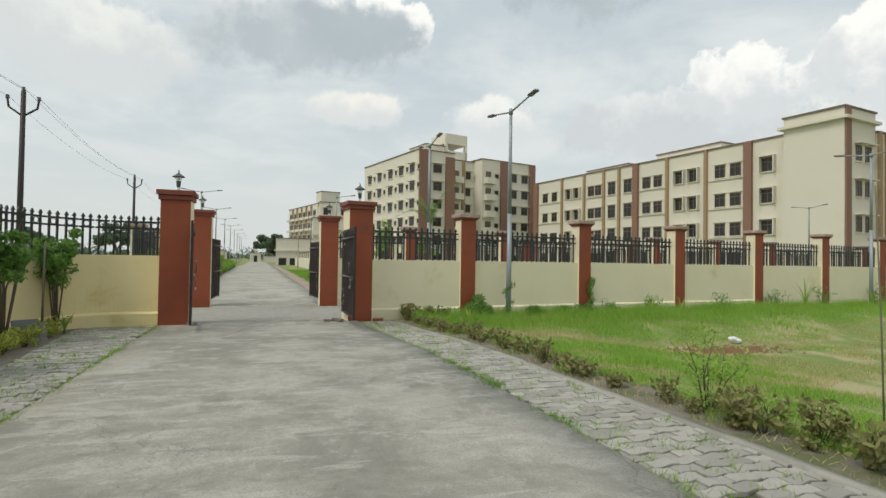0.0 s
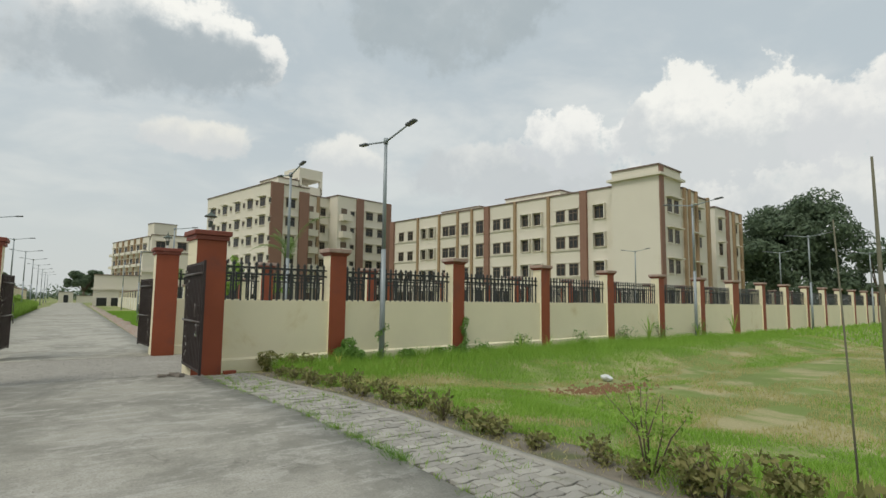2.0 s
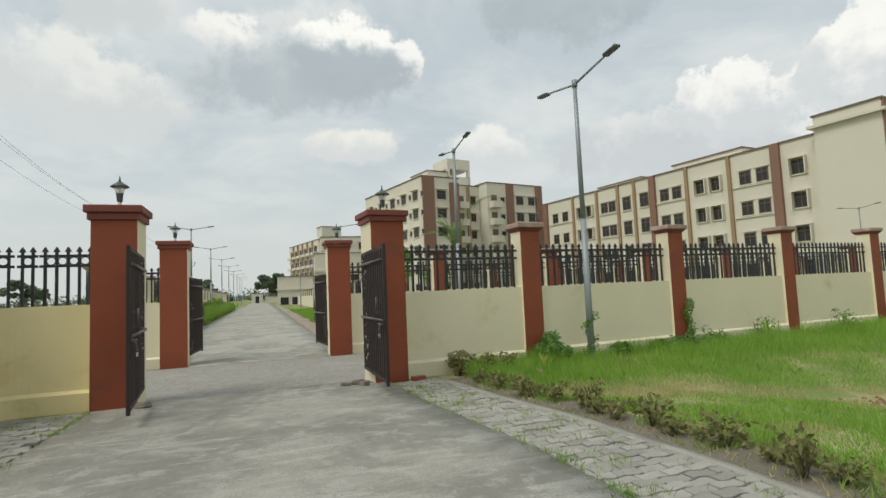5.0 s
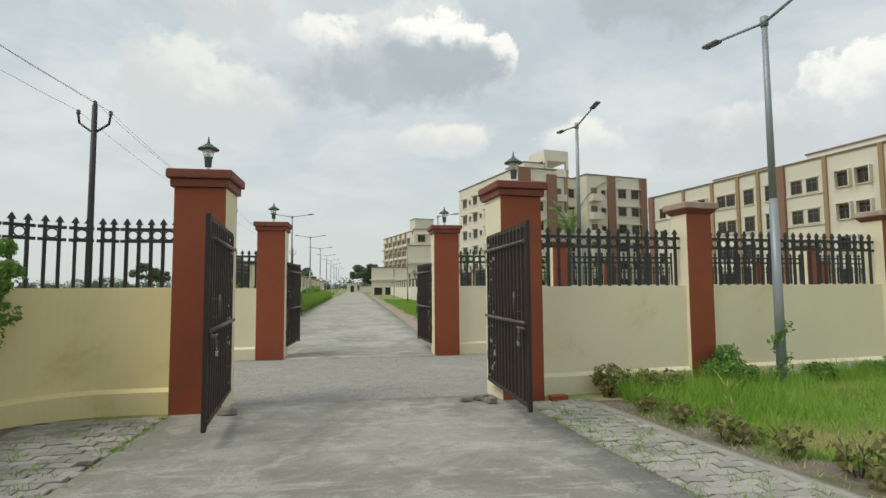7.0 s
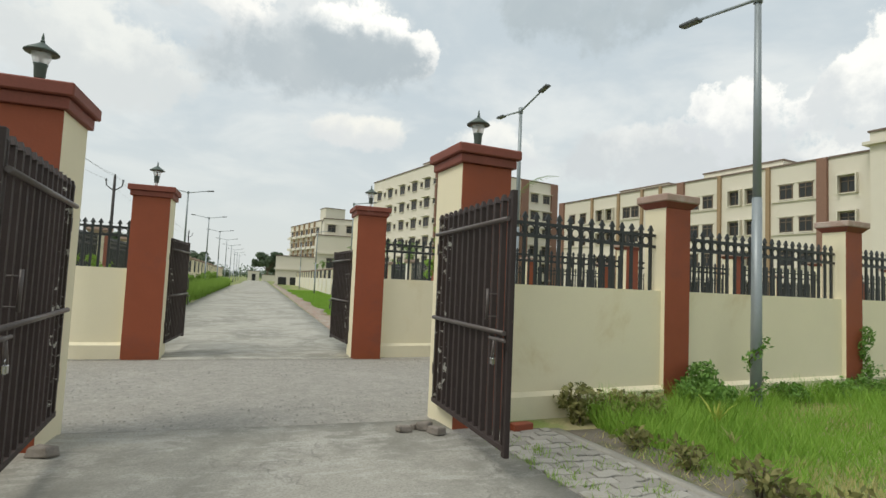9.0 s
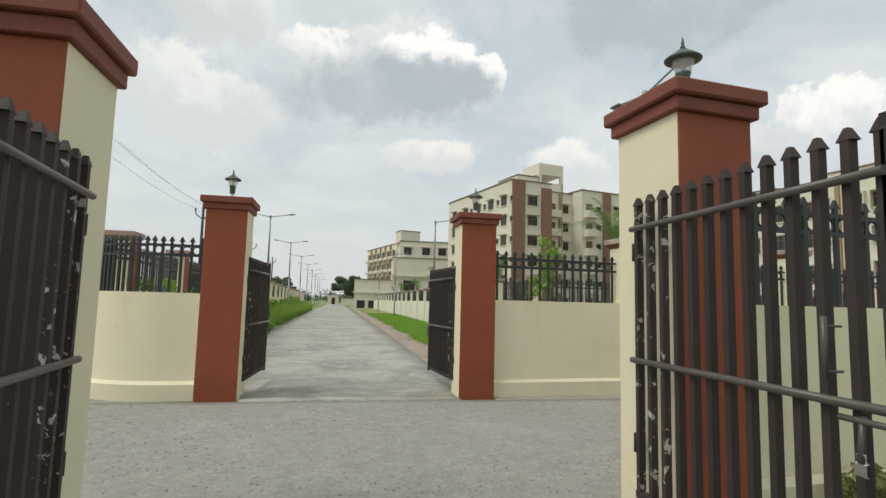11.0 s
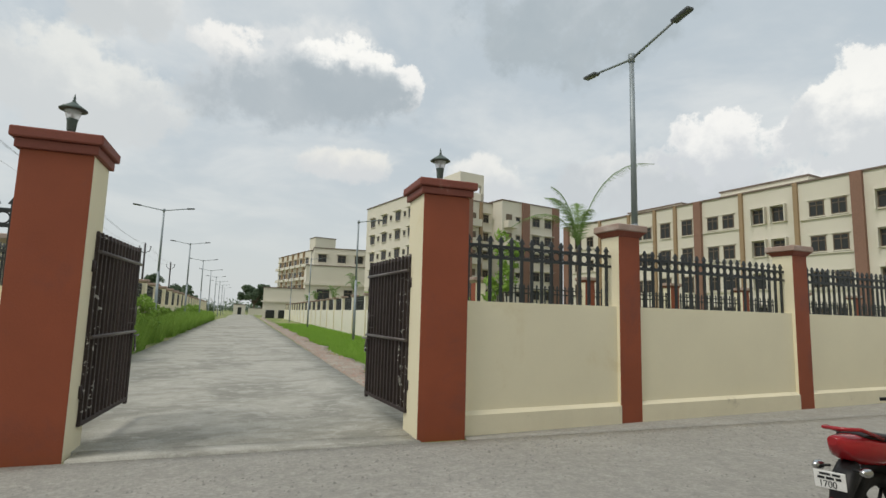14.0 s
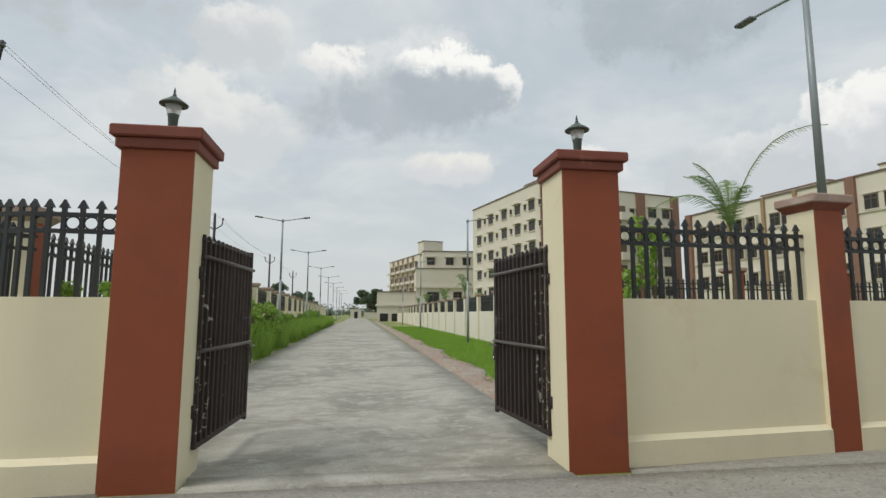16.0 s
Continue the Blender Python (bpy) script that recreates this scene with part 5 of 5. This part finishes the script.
def spiky(x, y, z, h, n, mat, seed, label, w=0.02):
    """A clump of long arching strap leaves."""
    rng = random.Random(seed)
    root = thing("strap_leaf_plant", pose(x, y, z), label, "plant", "strap-leaved plants")
    for k in range(n):
        a, tilt = rng.uniform(0, math.tau), rng.uniform(0.15, 0.7)
        H = h * rng.uniform(0.6, 1.05)
        bm = bmesh.new()
        rows = []
        for j in range(5):
            f = j / 4
            r = H * tilt * f * f
            c = Vector((math.cos(a) * r, math.sin(a) * r, H * f * (1 - 0.2 * tilt * f)))
            s = Vector((-math.sin(a), math.cos(a), 0)) * w * (1 - f) ** 0.6
            rows.append((bm.verts.new(c - s), bm.verts.new(c + s)))
        for q, t in zip(rows, rows[1:]):
            bm.faces.new((q[0], q[1], t[1], t[0])).smooth = True
        part("leaf", bm, mat, root)
    return root


spiky(4.75, -0.45, 0.06, 0.42, 16, M["leaf_lime"], 111, "yellow-green strap-leaved plant at the bed's end")
spiky(4.35, -1.05, 0.06, 0.25, 10, M["dry"], 112, "small yellowing strap-leaved plant")
for k, (x, y, h) in enumerate(((11.2, 0.55, 0.75), (12.4, 0.6, 0.6), (18.6, 1.2, 1.2), (26.5, 1.9, 1.5), (22.6, 1.5, 0.9))):
    spiky(x, y, ground_z(x, y), h, 12, M["weed"], 113 + k, "rank weed with long leaves by the wall", 0.025)

# left flower bed
shrub("garden_tree", -3.95, -5.2, 0.12, 1.80, 0.60, 5600, 0.038, M["weed"], "small garden tree with pale green leaves in the bed", "tree", 121, 9, 0.52)
shrub("garden_shrub", -4.25, -2.2, 0.12, 2.25, 0.52, 4600, 0.038, M["leaf"], "tall shrub with bare stems and a leafy head", "shrub", 122, 9, 0.66)
shrub("garden_shrub", -3.95, -0.75, 0.10, 2.05, 0.54, 4600, 0.038, M["leaf"], "round-headed shrub with bare stems by the curved wall", "shrub", 123, 9, 0.66)
spiky(-3.72, -1.05, 0.10, 0.48, 14, M["leaf"], 124, "dark strap-leaved plant under a shrub")
lime = [shrub("lime_hedge", left_outer(-1.0) - 0.22, -1.0, 0.10, 0.34, 0.26, 330, 0.030, M["leaf_lime"], "low lime-green hedge plant along the bed", "shrub", 125, 6, 0.2, "lime hedge along the bed"),
        shrub("lime_hedge", left_outer(-1.5) - 0.22, -1.5, 0.10, 0.28, 0.25, 300, 0.030, M["leaf_lime"], "low lime-green hedge plant along the bed", "shrub", 126, 6, 0.2, "lime hedge along the bed")]
for k in range(22):
    y = -1.9 - 0.36 * k
    copy_thing(lime[k % 2], pose(left_outer(y) - 0.24 - rng.uniform(0, 0.25), y, road_z(y) - 0.02, 0, 0, rng.uniform(0, 360)))
bm = block(-0.20, -0.015, 0, 0.20, 0.015, 0.42, 0.004)
solid("stone_slab", bm, M["lamp_head"], "dark flat slab leaning on the cream wall", "slab", m=pose(-3.95, -2.02, 0.09, -24, 0, 40))
bm = block(-0.11, -0.015, 0, 0.11, 0.015, 0.36, 0.004)
solid("stone_slab", bm, M["stone"], "grey flat slab leaning on the cream wall", "slab", m=pose(-3.83, -1.88, 0.09, -28, 0, 30))
part_pole = rod((0, 0, -0.1), (0.02, 0, 1.75), 0.022, 0.018, 7)
solid("bamboo_stake", part_pole, M["wood"], "weathered bamboo stake propping a shrub", "stake", m=pose(-4.05, -1.15, 0.1))

# weeds by the road beyond the second gate
for k in range(44):
    r2 = random.Random(200 + k)
    y = 9.0 + 1.35 * k + r2.uniform(-0.6, 0.6)
    x = -3.98 - 0.030 * 1.35 * k + r2.uniform(-0.02, 0.22)
    shrub("weed_bush", x, y, ground_z(x, y), r2.uniform(1.3, 2.2) if k < 16 else r2.uniform(1.0, 1.8), r2.uniform(0.5, 0.8), 1000, 0.075, M["weed"], "rank green weed bush in the tall grass", "weed", 200 + k, 6, 0.1, "weeds along the road")


def palm(x, y, z, h, fronds, length, seed, label, wanted=None):
    """A young feather palm; wanted lists its fronds as (azimuth, length, rise, droop, spread), else they are spread round."""
    rng = random.Random(seed)
    root = thing("palm", pose(x, y, z), label, "palm", "young palms")
    part("trunk", bent([(0, 0, -0.2), (0.03, 0.02, h * 0.5), (0.0, 0.0, h)], [0.09, 0.07, 0.05], 8), M["bark"], root)
    if wanted is None:
        wanted = [(math.degrees(k * math.tau / fronds + rng.uniform(-0.35, 0.35)), length * rng.uniform(0.75, 1.1), rng.uniform(1.45, 2.0), 1.15, 0.5) for k in range(fronds)]
    for azimuth, L, rise, droop, spread in wanted:
        a = math.radians(azimuth)
        pts = []
        for j in range(9):
            f = j / 8
            r = L * spread * (0.35 * f + 0.65 * f * f)
            pts.append(Vector((math.cos(a) * r, math.sin(a) * r, h + L * (rise * f - droop * f * f * (0.6 + 0.4 * f)))))
        rachis = part("frond", bent(pts, [0.014 - 0.0012 * j for j in range(9)], 5), M["palm"], root)
        vs, fs = [], []
        for j in range(50):
            f = 0.12 + 0.88 * j / 50
            i = min(7, int(f * 8))
            c = pts[i].lerp(pts[i + 1], f * 8 - i)
            d = (pts[i + 1] - pts[i]).normalized()
            w = Vector((-math.sin(a), math.cos(a), 0))
            s = min(L, 1.7) * 0.19 * math.sin(math.pi * min(1.0, 0.12 + f * 0.9)) + 0.05
            for side_ in (1, -1):
                t = c + w * side_ * s + d * s * 0.6 + Vector((0, 0, -s * rng.uniform(0.2, 0.55)))
                n0 = len(vs)
                vs += [tuple(c - d * 0.010), tuple(c + d * 0.010), tuple(t)]
                fs.append((n0, n0 + 1, n0 + 2))
        ob = new("leaflet_fan", from_arrays("leaflet_fan", vs, fs, M["palm"]))
        ob.parent = rachis
    return root


palm(7.1, 10.4, 0.0, 3.1, 0, 0, 141, "young feather palm behind the fence", (
    (-36, 2.2, 1.75, 0.85, 0.80), (150, 1.6, 1.45, 0.50, 0.40), (120, 1.5, 1.45, 0.55, 0.62), (60, 1.5, 1.35, 0.55, 0.30), (162, 1.8, 1.25, 1.00, 0.90), (-90, 1.2, 1.4, 0.7, 0.5), (175, 1.45, 1.5, 0.7, 0.55)))
shrub("garden_tree", 4.85, 9.7, 0.0, 3.55, 0.45, 900, 0.06, M["weed"], "slender young tree with light green leaves", "tree", 142, 5, 0.72)
for k, (x, y) in enumerate(((7.2, 22.0), (7.4, 30.0), (7.3, 40.0), (7.6, 52.0), (7.5, 66.0), (9.0, 90.0), (12.0, 96.0))):
    palm(x, y, 0.0, 2.4 + 0.25 * (k % 3), 6, 1.7, 150 + k, "young feather palm behind the wall")
for k, (x, y, h) in enumerate(((14.0, 52.0, 4.6), (15.5, 40.0, 4.2), (12.0, 60.0, 4.0))):
    tree("garden_tree", x, y, 0.0, h, h * 0.33, 1500, 0.10, M["weed"], "young light-green tree before the apartment block", 170 + k, 0.06, "young campus trees")

# ---- small things ----
for k, (x, y, s) in enumerate(((1.30, -0.02, 0.06), (1.53, 0.04, 0.075), (1.60, -0.14, 0.07), (-1.60, -0.22, 0.085), (1.46, 0.08, 0.05))):
    bm = block(-s * 1.2, -s * 0.75, -s * 0.5, s * 1.2, s * 0.75, s * 0.5, s * 0.16)
    for v in bm.verts:
        v.co *= 1 + 0.30 * noise.noise(v.co * 11 + Vector((k * 3.0, 0, 0)))
    solid("stone", bm, M["stone"], "rough broken masonry stone holding the gate", "stone", "stones by the gate piers", m=pose(x, y, road_z(y) + s * 0.46, 4 * k - 6, 5, 47 * k + 10))
solid("loose_brick", block(-0.12, -0.055, 0, 0.12, 0.055, 0.07, 0.006), M["red"], "red brick lying at the pier's foot", "brick", m=pose(2.52, -0.12, road_z(0) - 0.01, 0, 0, 8))

bm = bmesh.new()
bmesh.ops.create_icosphere(bm, subdivisions=3, radius=0.135)
for v in bm.verts:
    v.co *= 1 + 0.5 * noise.noise(v.co * 7) + 0.2 * noise.noise(v.co * 21)
    v.co.z *= 0.55
solid("plastic_bag", bm, M["bag"], "crumpled white plastic bag lying on the lawn", "bag", m=pose(10.5, -3.17, ground_z(10.5, -3.17) + 0.09))
rng = np.random.default_rng(9)
vs, fs = [], []
for k in range(420):
    x, y = 9.3 + rng.normal() * 0.75, -3.95 + rng.normal() * 0.30
    s = rng.uniform(0.015, 0.05)
    z = ground_z(x, y)
    n0 = len(vs)
    vs += [(x - s, y - s, z - 0.01), (x + s, y - s * 0.8, z - 0.01), (x + s * 0.8, y + s, z - 0.01), (x - s * 0.9, y + s, z - 0.01), (x + rng.uniform(-s, s) * 0.5, y, z + s)]
    fs += [(n0, n0 + 1, n0 + 4), (n0 + 1, n0 + 2, n0 + 4), (n0 + 2, n0 + 3, n0 + 4), (n0 + 3, n0, n0 + 4)]
tagged(new("brick_rubble", from_arrays("brick_rubble", vs, fs, M["rust_soil"])), "scattered red-brown brick rubble in the lawn", "rubble", kind="stuff")
# pebbles and grit on the cross street and road
vs, fs = [], []
for k in range(5200):
    if k < 4200:
        x, y = rng.uniform(-3.6, 7.5), rng.uniform(0.5, 5.6)
        s = rng.uniform(0.006, 0.02)
        z = road_z(y) - 0.014
    else:
        x, y = rng.uniform(-2.2, 2.2), rng.uniform(-12.0, 0.3)
        s = rng.uniform(0.004, 0.011)
        z = road_z(y)
    n0 = len(vs)
    vs += [(x - s, y - s, z - 0.004), (x + s, y - s * 0.7, z - 0.004), (x + s * 0.8, y + s, z - 0.004), (x - s * 0.9, y + s * 0.9, z - 0.004), (x + rng.uniform(-s, s) * 0.5, y, z + s * 0.8)]
    fs += [(n0, n0 + 1, n0 + 4), (n0 + 1, n0 + 2, n0 + 4), (n0 + 2, n0 + 3, n0 + 4), (n0 + 3, n0, n0 + 4)]
tagged(new("loose_grit", from_arrays("loose_grit", vs, fs, M["grit"])), "loose pebbles and grit on the road", "grit", kind="stuff")
vs, fs = [], []
for k in range(900):
    y = 6.8 + 38.0 * rng.uniform() ** 1.6
    x, s = 2.06 + 0.75 * rng.uniform() ** 1.3, rng.uniform(0.015, 0.06)
    z = road_z(y) - 0.008
    n0 = len(vs)
    vs += [(x - s, y - s, z - 0.01), (x + s, y - s * 0.7, z - 0.01), (x + s * 0.8, y + s, z - 0.01), (x - s * 0.9, y + s, z - 0.01), (x + rng.uniform(-s, s) * 0.6, y, z + s * 0.7)]
    fs += [(n0, n0 + 1, n0 + 4), (n0 + 1, n0 + 2, n0 + 4), (n0 + 2, n0 + 3, n0 + 4), (n0 + 3, n0, n0 + 4)]
tagged(new("brick_rubble", from_arrays("brick_rubble", vs, fs, M["brick_chip"])), "pinkish broken brick strewn along the road verge", "rubble", kind="stuff")
# bamboo poles in the bed
solid("bamboo_pole", bent([(0, 0, -0.2), (-0.02, 0.02, 1.2), (-0.12, 0.0, 2.53)], [0.022, 0.019, 0.008], 8), M["wood"], "tall weathered bamboo pole stuck in the bed", "pole", m=pose(4.50, -10.36, 0.15))
solid("bamboo_pole", bent([(0, 0, -0.2), (0.0, 0.03, 1.0), (-0.02, 0.06, 2.1)], [0.008, 0.007, 0.005], 8), M["wood"], "thin leaning stick stuck in the bed", "pole", m=pose(4.30, -10.2, 0.15))


# ---- motorcycle parked between the gates ----
def motorcycle(m):
    root = thing("motorcycle", m, "parked motorcycle with red tail fairing and black body", "motorcycle")

    def wheel(x):
        bm = bmesh.new()
        n, k, R, r = 30, 10, 0.255, 0.05
        g = [[bm.verts.new(((R + r * math.cos(b * math.tau / k)) * math.cos(a * math.tau / n), 1.05 * r * math.sin(b * math.tau / k), (R + r * math.cos(b * math.tau / k)) * math.sin(a * math.tau / n))) for b in range(k)] for a in range(n)]
        for a in range(n):
            for b in range(k):
                bm.faces.new((g[a][b], g[(a + 1) % n][b], g[(a + 1) % n][(b + 1) % k], g[a][(b + 1) % k])).smooth = True
        w = part("wheel", bm, M["rubber"], root, "worn black tyre", pose(x, 0, 0.305))
        bm = bmesh.new()
        for j in range(6):
            a = j * math.tau / 6
            tube(bm, (0, 0, 0), (math.cos(a) * 0.22, 0, math.sin(a) * 0.22), 0.016, 0.012, 6)
        tube(bm, (0, -0.05, 0), (0, 0.05, 0), 0.045, n=12)
        part("rim", bm, M["bike_black"], w)

    wheel(0.30)
    wheel(1.58)

    def loft(name, sections, mat, label=""):
        """A smooth body through (x, half width, z low, z high) sections."""
        bm = bmesh.new()
        rings = []
        for x, w, lo, hi in sections:
            c, h = (lo + hi) / 2, (hi - lo) / 2
            rings.append([bm.verts.new((x, w * math.copysign(abs(math.cos(t)) ** 0.7, math.cos(t)), c + h * math.copysign(abs(math.sin(t)) ** 0.7, math.sin(t)))) for t in [i * math.tau / 14 for i in range(14)]])
        for lo, hi in zip(rings, rings[1:]):
            for i in range(14):
                bm.faces.new((lo[i], lo[(i + 1) % 14], hi[(i + 1) % 14], hi[i])).smooth = True
        bm.faces.new(rings[0][::-1])
        bm.faces.new(rings[-1])
        bmesh.ops.recalc_face_normals(bm, faces=bm.faces)
        return part(name, bm, mat, root, label)

    loft("tail_fairing", [(-0.06, 0.03, 0.80, 0.85), (0.02, 0.08, 0.71, 0.86), (0.16, 0.12, 0.66, 0.86), (0.36, 0.13, 0.64, 0.83), (0.50, 0.12, 0.62, 0.79)], M["bike_red"], "glossy red tail fairing")
    loft("seat", [(0.14, 0.09, 0.835, 0.865), (0.32, 0.125, 0.80, 0.865), (0.62, 0.14, 0.76, 0.82), (0.95, 0.10, 0.74, 0.80)], M["bike_black"], "black seat")
    loft("fuel_tank", [(0.86, 0.09, 0.72, 0.80), (1.0, 0.15, 0.70, 0.93), (1.22, 0.15, 0.74, 0.97), (1.36, 0.08, 0.80, 0.92)], M["bike_red"])
    loft("engine", [(0.62, 0.08, 0.30, 0.50), (0.72, 0.14, 0.26, 0.62), (1.0, 0.14, 0.26, 0.64), (1.12, 0.08, 0.32, 0.56)], M["bike_black"])
    loft("side_panel", [(0.40, 0.115, 0.55, 0.70), (0.55, 0.15, 0.46, 0.74), (0.80, 0.13, 0.50, 0.72)], M["bike_black"])
    rail = part("grab_rail", bent([(0.30, -0.11, 0.83), (0.08, -0.11, 0.90), (-0.02, -0.07, 0.905), (-0.02, 0.07, 0.905), (0.08, 0.11, 0.90), (0.30, 0.11, 0.83)], 0.013, 8), M["bike_red"], root)
    loft("mudguard", [(-0.10, 0.05, 0.33, 0.37), (-0.07, 0.065, 0.36, 0.48), (-0.02, 0.075, 0.46, 0.62), (0.08, 0.08, 0.56, 0.70)], M["bike_black"], "black rear mudguard")
    part("reflector", block(-0.125, -0.028, 0.415, -0.098, 0.028, 0.47, 0.004), M["bike_red"], root, "small red reflector")
    plate = part("number_plate", block(-0.135, -0.10, 0.53, -0.128, 0.10, 0.64, 0.003), M["plate"], root, "white number plate with black figures")
    cu = bpy.data.curves.new("figures", "FONT")
    cu.body, cu.size, cu.extrude, cu.align_x = "1700", 0.058, 0.0006, "CENTER"
    cu.materials.append(M["ink"])
    ob = new("figures", cu)
    ob.parent = plate
    ob.matrix_basis = Matrix.Translation((-0.1372, 0.012, 0.540)) @ Matrix(((0, 0, -1, 0), (-1, 0, 0, 0), (0, 1, 0, 0), (0, 0, 0, 1)))
    for y0, y1, z0, z1 in ((0.075, 0.03, 0.588, 0.604), (0.02, -0.03, 0.588, 0.604), (-0.04, -0.075, 0.588, 0.604), (0.06, -0.01, 0.614, 0.628), (-0.02, -0.07, 0.614, 0.628)):
        part("lettering", block(-0.1372, min(y0, y1), z0, -0.1362, max(y0, y1), z1), M["ink"], plate)
    for s in (1, -1):
        part("indicator", lathe([(0.012, -0.05), (0.030, -0.02), (0.032, 0.02), (0.010, 0.05)], 12), M["chrome"], root, "clear turn indicator", pose(0.0, s * 0.15, 0.645, 0, 90, 0))
        part("indicator_stalk", rod((0.0, s * 0.07, 0.655), (0.0, s * 0.13, 0.645), 0.010, n=6), M["bike_black"], root)
        part("shock", rod((0.30, s * 0.11, 0.33), (0.46, s * 0.12, 0.66), 0.026, n=10), M["chrome"], root, "chrome coil shock")
        part("fork", rod((1.58, s * 0.09, 0.305), (1.36, s * 0.09, 0.92), 0.022, n=8), M["chrome"], root)
        part("handlebar", bent([(1.34, 0, 0.98), (1.30, s * 0.18, 1.04), (1.20, s * 0.36, 1.02)], 0.014, 7), M["bike_black"], root)
        part("swing_arm", rod((0.30, s * 0.09, 0.305), (0.74, s * 0.09, 0.36), 0.022, n=8), M["bike_black"], root)
    part("exhaust", rod((0.16, -0.15, 0.36), (0.72, -0.13, 0.30), 0.045, 0.035, 12), M["chrome"], root)
    part("headlamp", lathe([(0.04, -0.08), (0.10, 0.0), (0.10, 0.04), (0.06, 0.06)], 14), M["bike_black"], root, m=pose(1.50, 0, 0.90, 0, 90, 0))
    part("stand", rod((0.78, 0.12, 0.28), (0.86, 0.30, 0.0), 0.012, n=6), M["bike_black"], root)
    return root


motorcycle(pose(3.02, 1.80, road_z(1.8) - 0.012, -4, 0, 3) @ Matrix.Scale(0.86, 4))


# ---- paving pieces ----
def paver_mesh(name, w, d, h=0.06, zig=0.016):
    """An interlocking paver with wavy long sides and eased top edges."""
    bm = bmesh.new()
    xs_ = (-w / 2, -w / 4, w / 4, w / 2)
    off = (0.0, zig, -zig, 0.0)
    e = 0.005
    rings = []
    for z, k in ((-h, 0.0), (-e, 0.0), (0.0, e)):
        lo = [bm.verts.new((x + (k if i == 0 else -k if i == 3 else 0), -d / 2 + o + k, z)) for i, (x, o) in enumerate(zip(xs_, off))]
        hi = [bm.verts.new((x + (k if i == 0 else -k if i == 3 else 0), d / 2 + o - k, z)) for i, (x, o) in enumerate(zip(xs_, off))][::-1]
        rings.append(lo + hi)
    for lo, hi in zip(rings, rings[1:]):
        for i in range(8):
            bm.faces.new((lo[i], lo[(i + 1) % 8], hi[(i + 1) % 8], hi[i]))
    bm.faces.new(rings[-1])
    return bm


def paved(name, left, right, y0, y1, near, label, seed):
    """A strip of pavers in courses; those in the near stretch are single pieces."""
    rng = random.Random(seed)
    base = ribbon(name, left, right, steps((y0, y1, 0.5)), lambda y: road_z(y) - 0.028, M["joint"], label, n=4)
    base["category"] = "pavement"
    w, d, gap = 0.220, 0.112, 0.014
    pair = [mesh_of("paver", paver_mesh("paver", w, d, zig=z), M["paver"]) for z in (0.014, -0.014)]
    rest_v, rest_f, pieces = [], [], 0
    y, row = y0 + d / 2, 0
    x_start = left(-3.0)
    while y < y1 - d / 2:
        me = pair[row % 2]
        x = x_start + (w + gap) * (0.5 * (row % 2) + math.floor((left(y) - x_start) / (w + gap)))
        while x - w / 2 < right(y):
            lo, hi = max(x - w / 2, left(y)), min(x + w / 2, right(y))
            if hi - lo > 0.04:
                m = Matrix.Translation(((lo + hi) / 2, y, road_z(y) + rng.uniform(-0.011, 0.004))) @ Euler((rng.uniform(-0.035, 0.035), rng.uniform(-0.025, 0.025), rng.uniform(-0.03, 0.03))).to_matrix().to_4x4() @ Matrix.Diagonal(((hi - lo) / w, 1, 1, 1))
                if near[0] < y < near[1] and pieces < 300:
                    shared("paver", me, base, m)
                    pieces += 1
                elif rng.random() > 0.015:
                    n0 = len(rest_v)
                    rest_v += [tuple(m @ v.co) for v in me.vertices]
                    rest_f += [tuple(n0 + i for i in p_.vertices) for p_ in me.polygons]
            x += w + gap
        y += d + gap
        row += 1
    if rest_v:
        ob = new("paver_rest", from_arrays("paver_rest", rest_v, rest_f, M["paver_far"]))
        ob.parent = base
        tagged(ob, kind="stuff")
    return base


ribbon("kerb", lambda y: right_outer(y) - 0.13, right_outer, steps((-16.0, -0.15, 0.5)), lambda y: road_z(y) - 0.002, M["concrete"], "smooth concrete edging band beside the pavers", n=2)
paved("pavement", lambda y: right_edge(y) + 0.012, lambda y: right_outer(y) - 0.135, -15.5, -0.02, (-9.6, -0.02), "pavement of worn interlocking grey concrete pavers", 301)
paved("pavement", lambda y: left_outer(y) + 0.01, lambda y: left_edge(y) - 0.012, -13.5, -0.10, (-8.5, -2.2), "pavement of dirty interlocking concrete pavers", 302)
# weeds rooted in the paving joints
rng = np.random.default_rng(15)
pts = []
for k in range(620):
    s = k % 2
    y = rng.uniform(-10.5, -0.3)
    x = rng.uniform(right_edge(y), right_outer(y) - 0.2) if s else rng.uniform(left_outer(y) + 0.1, left_edge(y))
    if k % 3 == 0:
        x = right_edge(y) if s else left_edge(y)
    pts += [(x + rng.normal() * 0.035, y + rng.normal() * 0.05) for _ in range(rng.integers(5, 20))]
blades("joint_weeds", np.array(pts), 0.085, 0.005, M["weed"], "small weeds rooted in the paver joints", 46, 0.9)
# mossy clumps where the road meets the pavers
pts = []
for y, dx, n in ((-7.15, 0.0, 420), (-6.85, 0.03, 220), (-6.3, 0.04, 260), (-5.7, 0.02, 130), (-8.6, 0.02, 200), (-4.9, 0.03, 90)):
    pts += [(right_edge(y) + dx + rng.normal() * 0.06, y + rng.normal() * 0.11) for _ in range(n)]
blades("edge_moss", np.array(pts), 0.065, 0.007, M["leaf"], "low mossy growth along the paver edge", 47, 1.1)
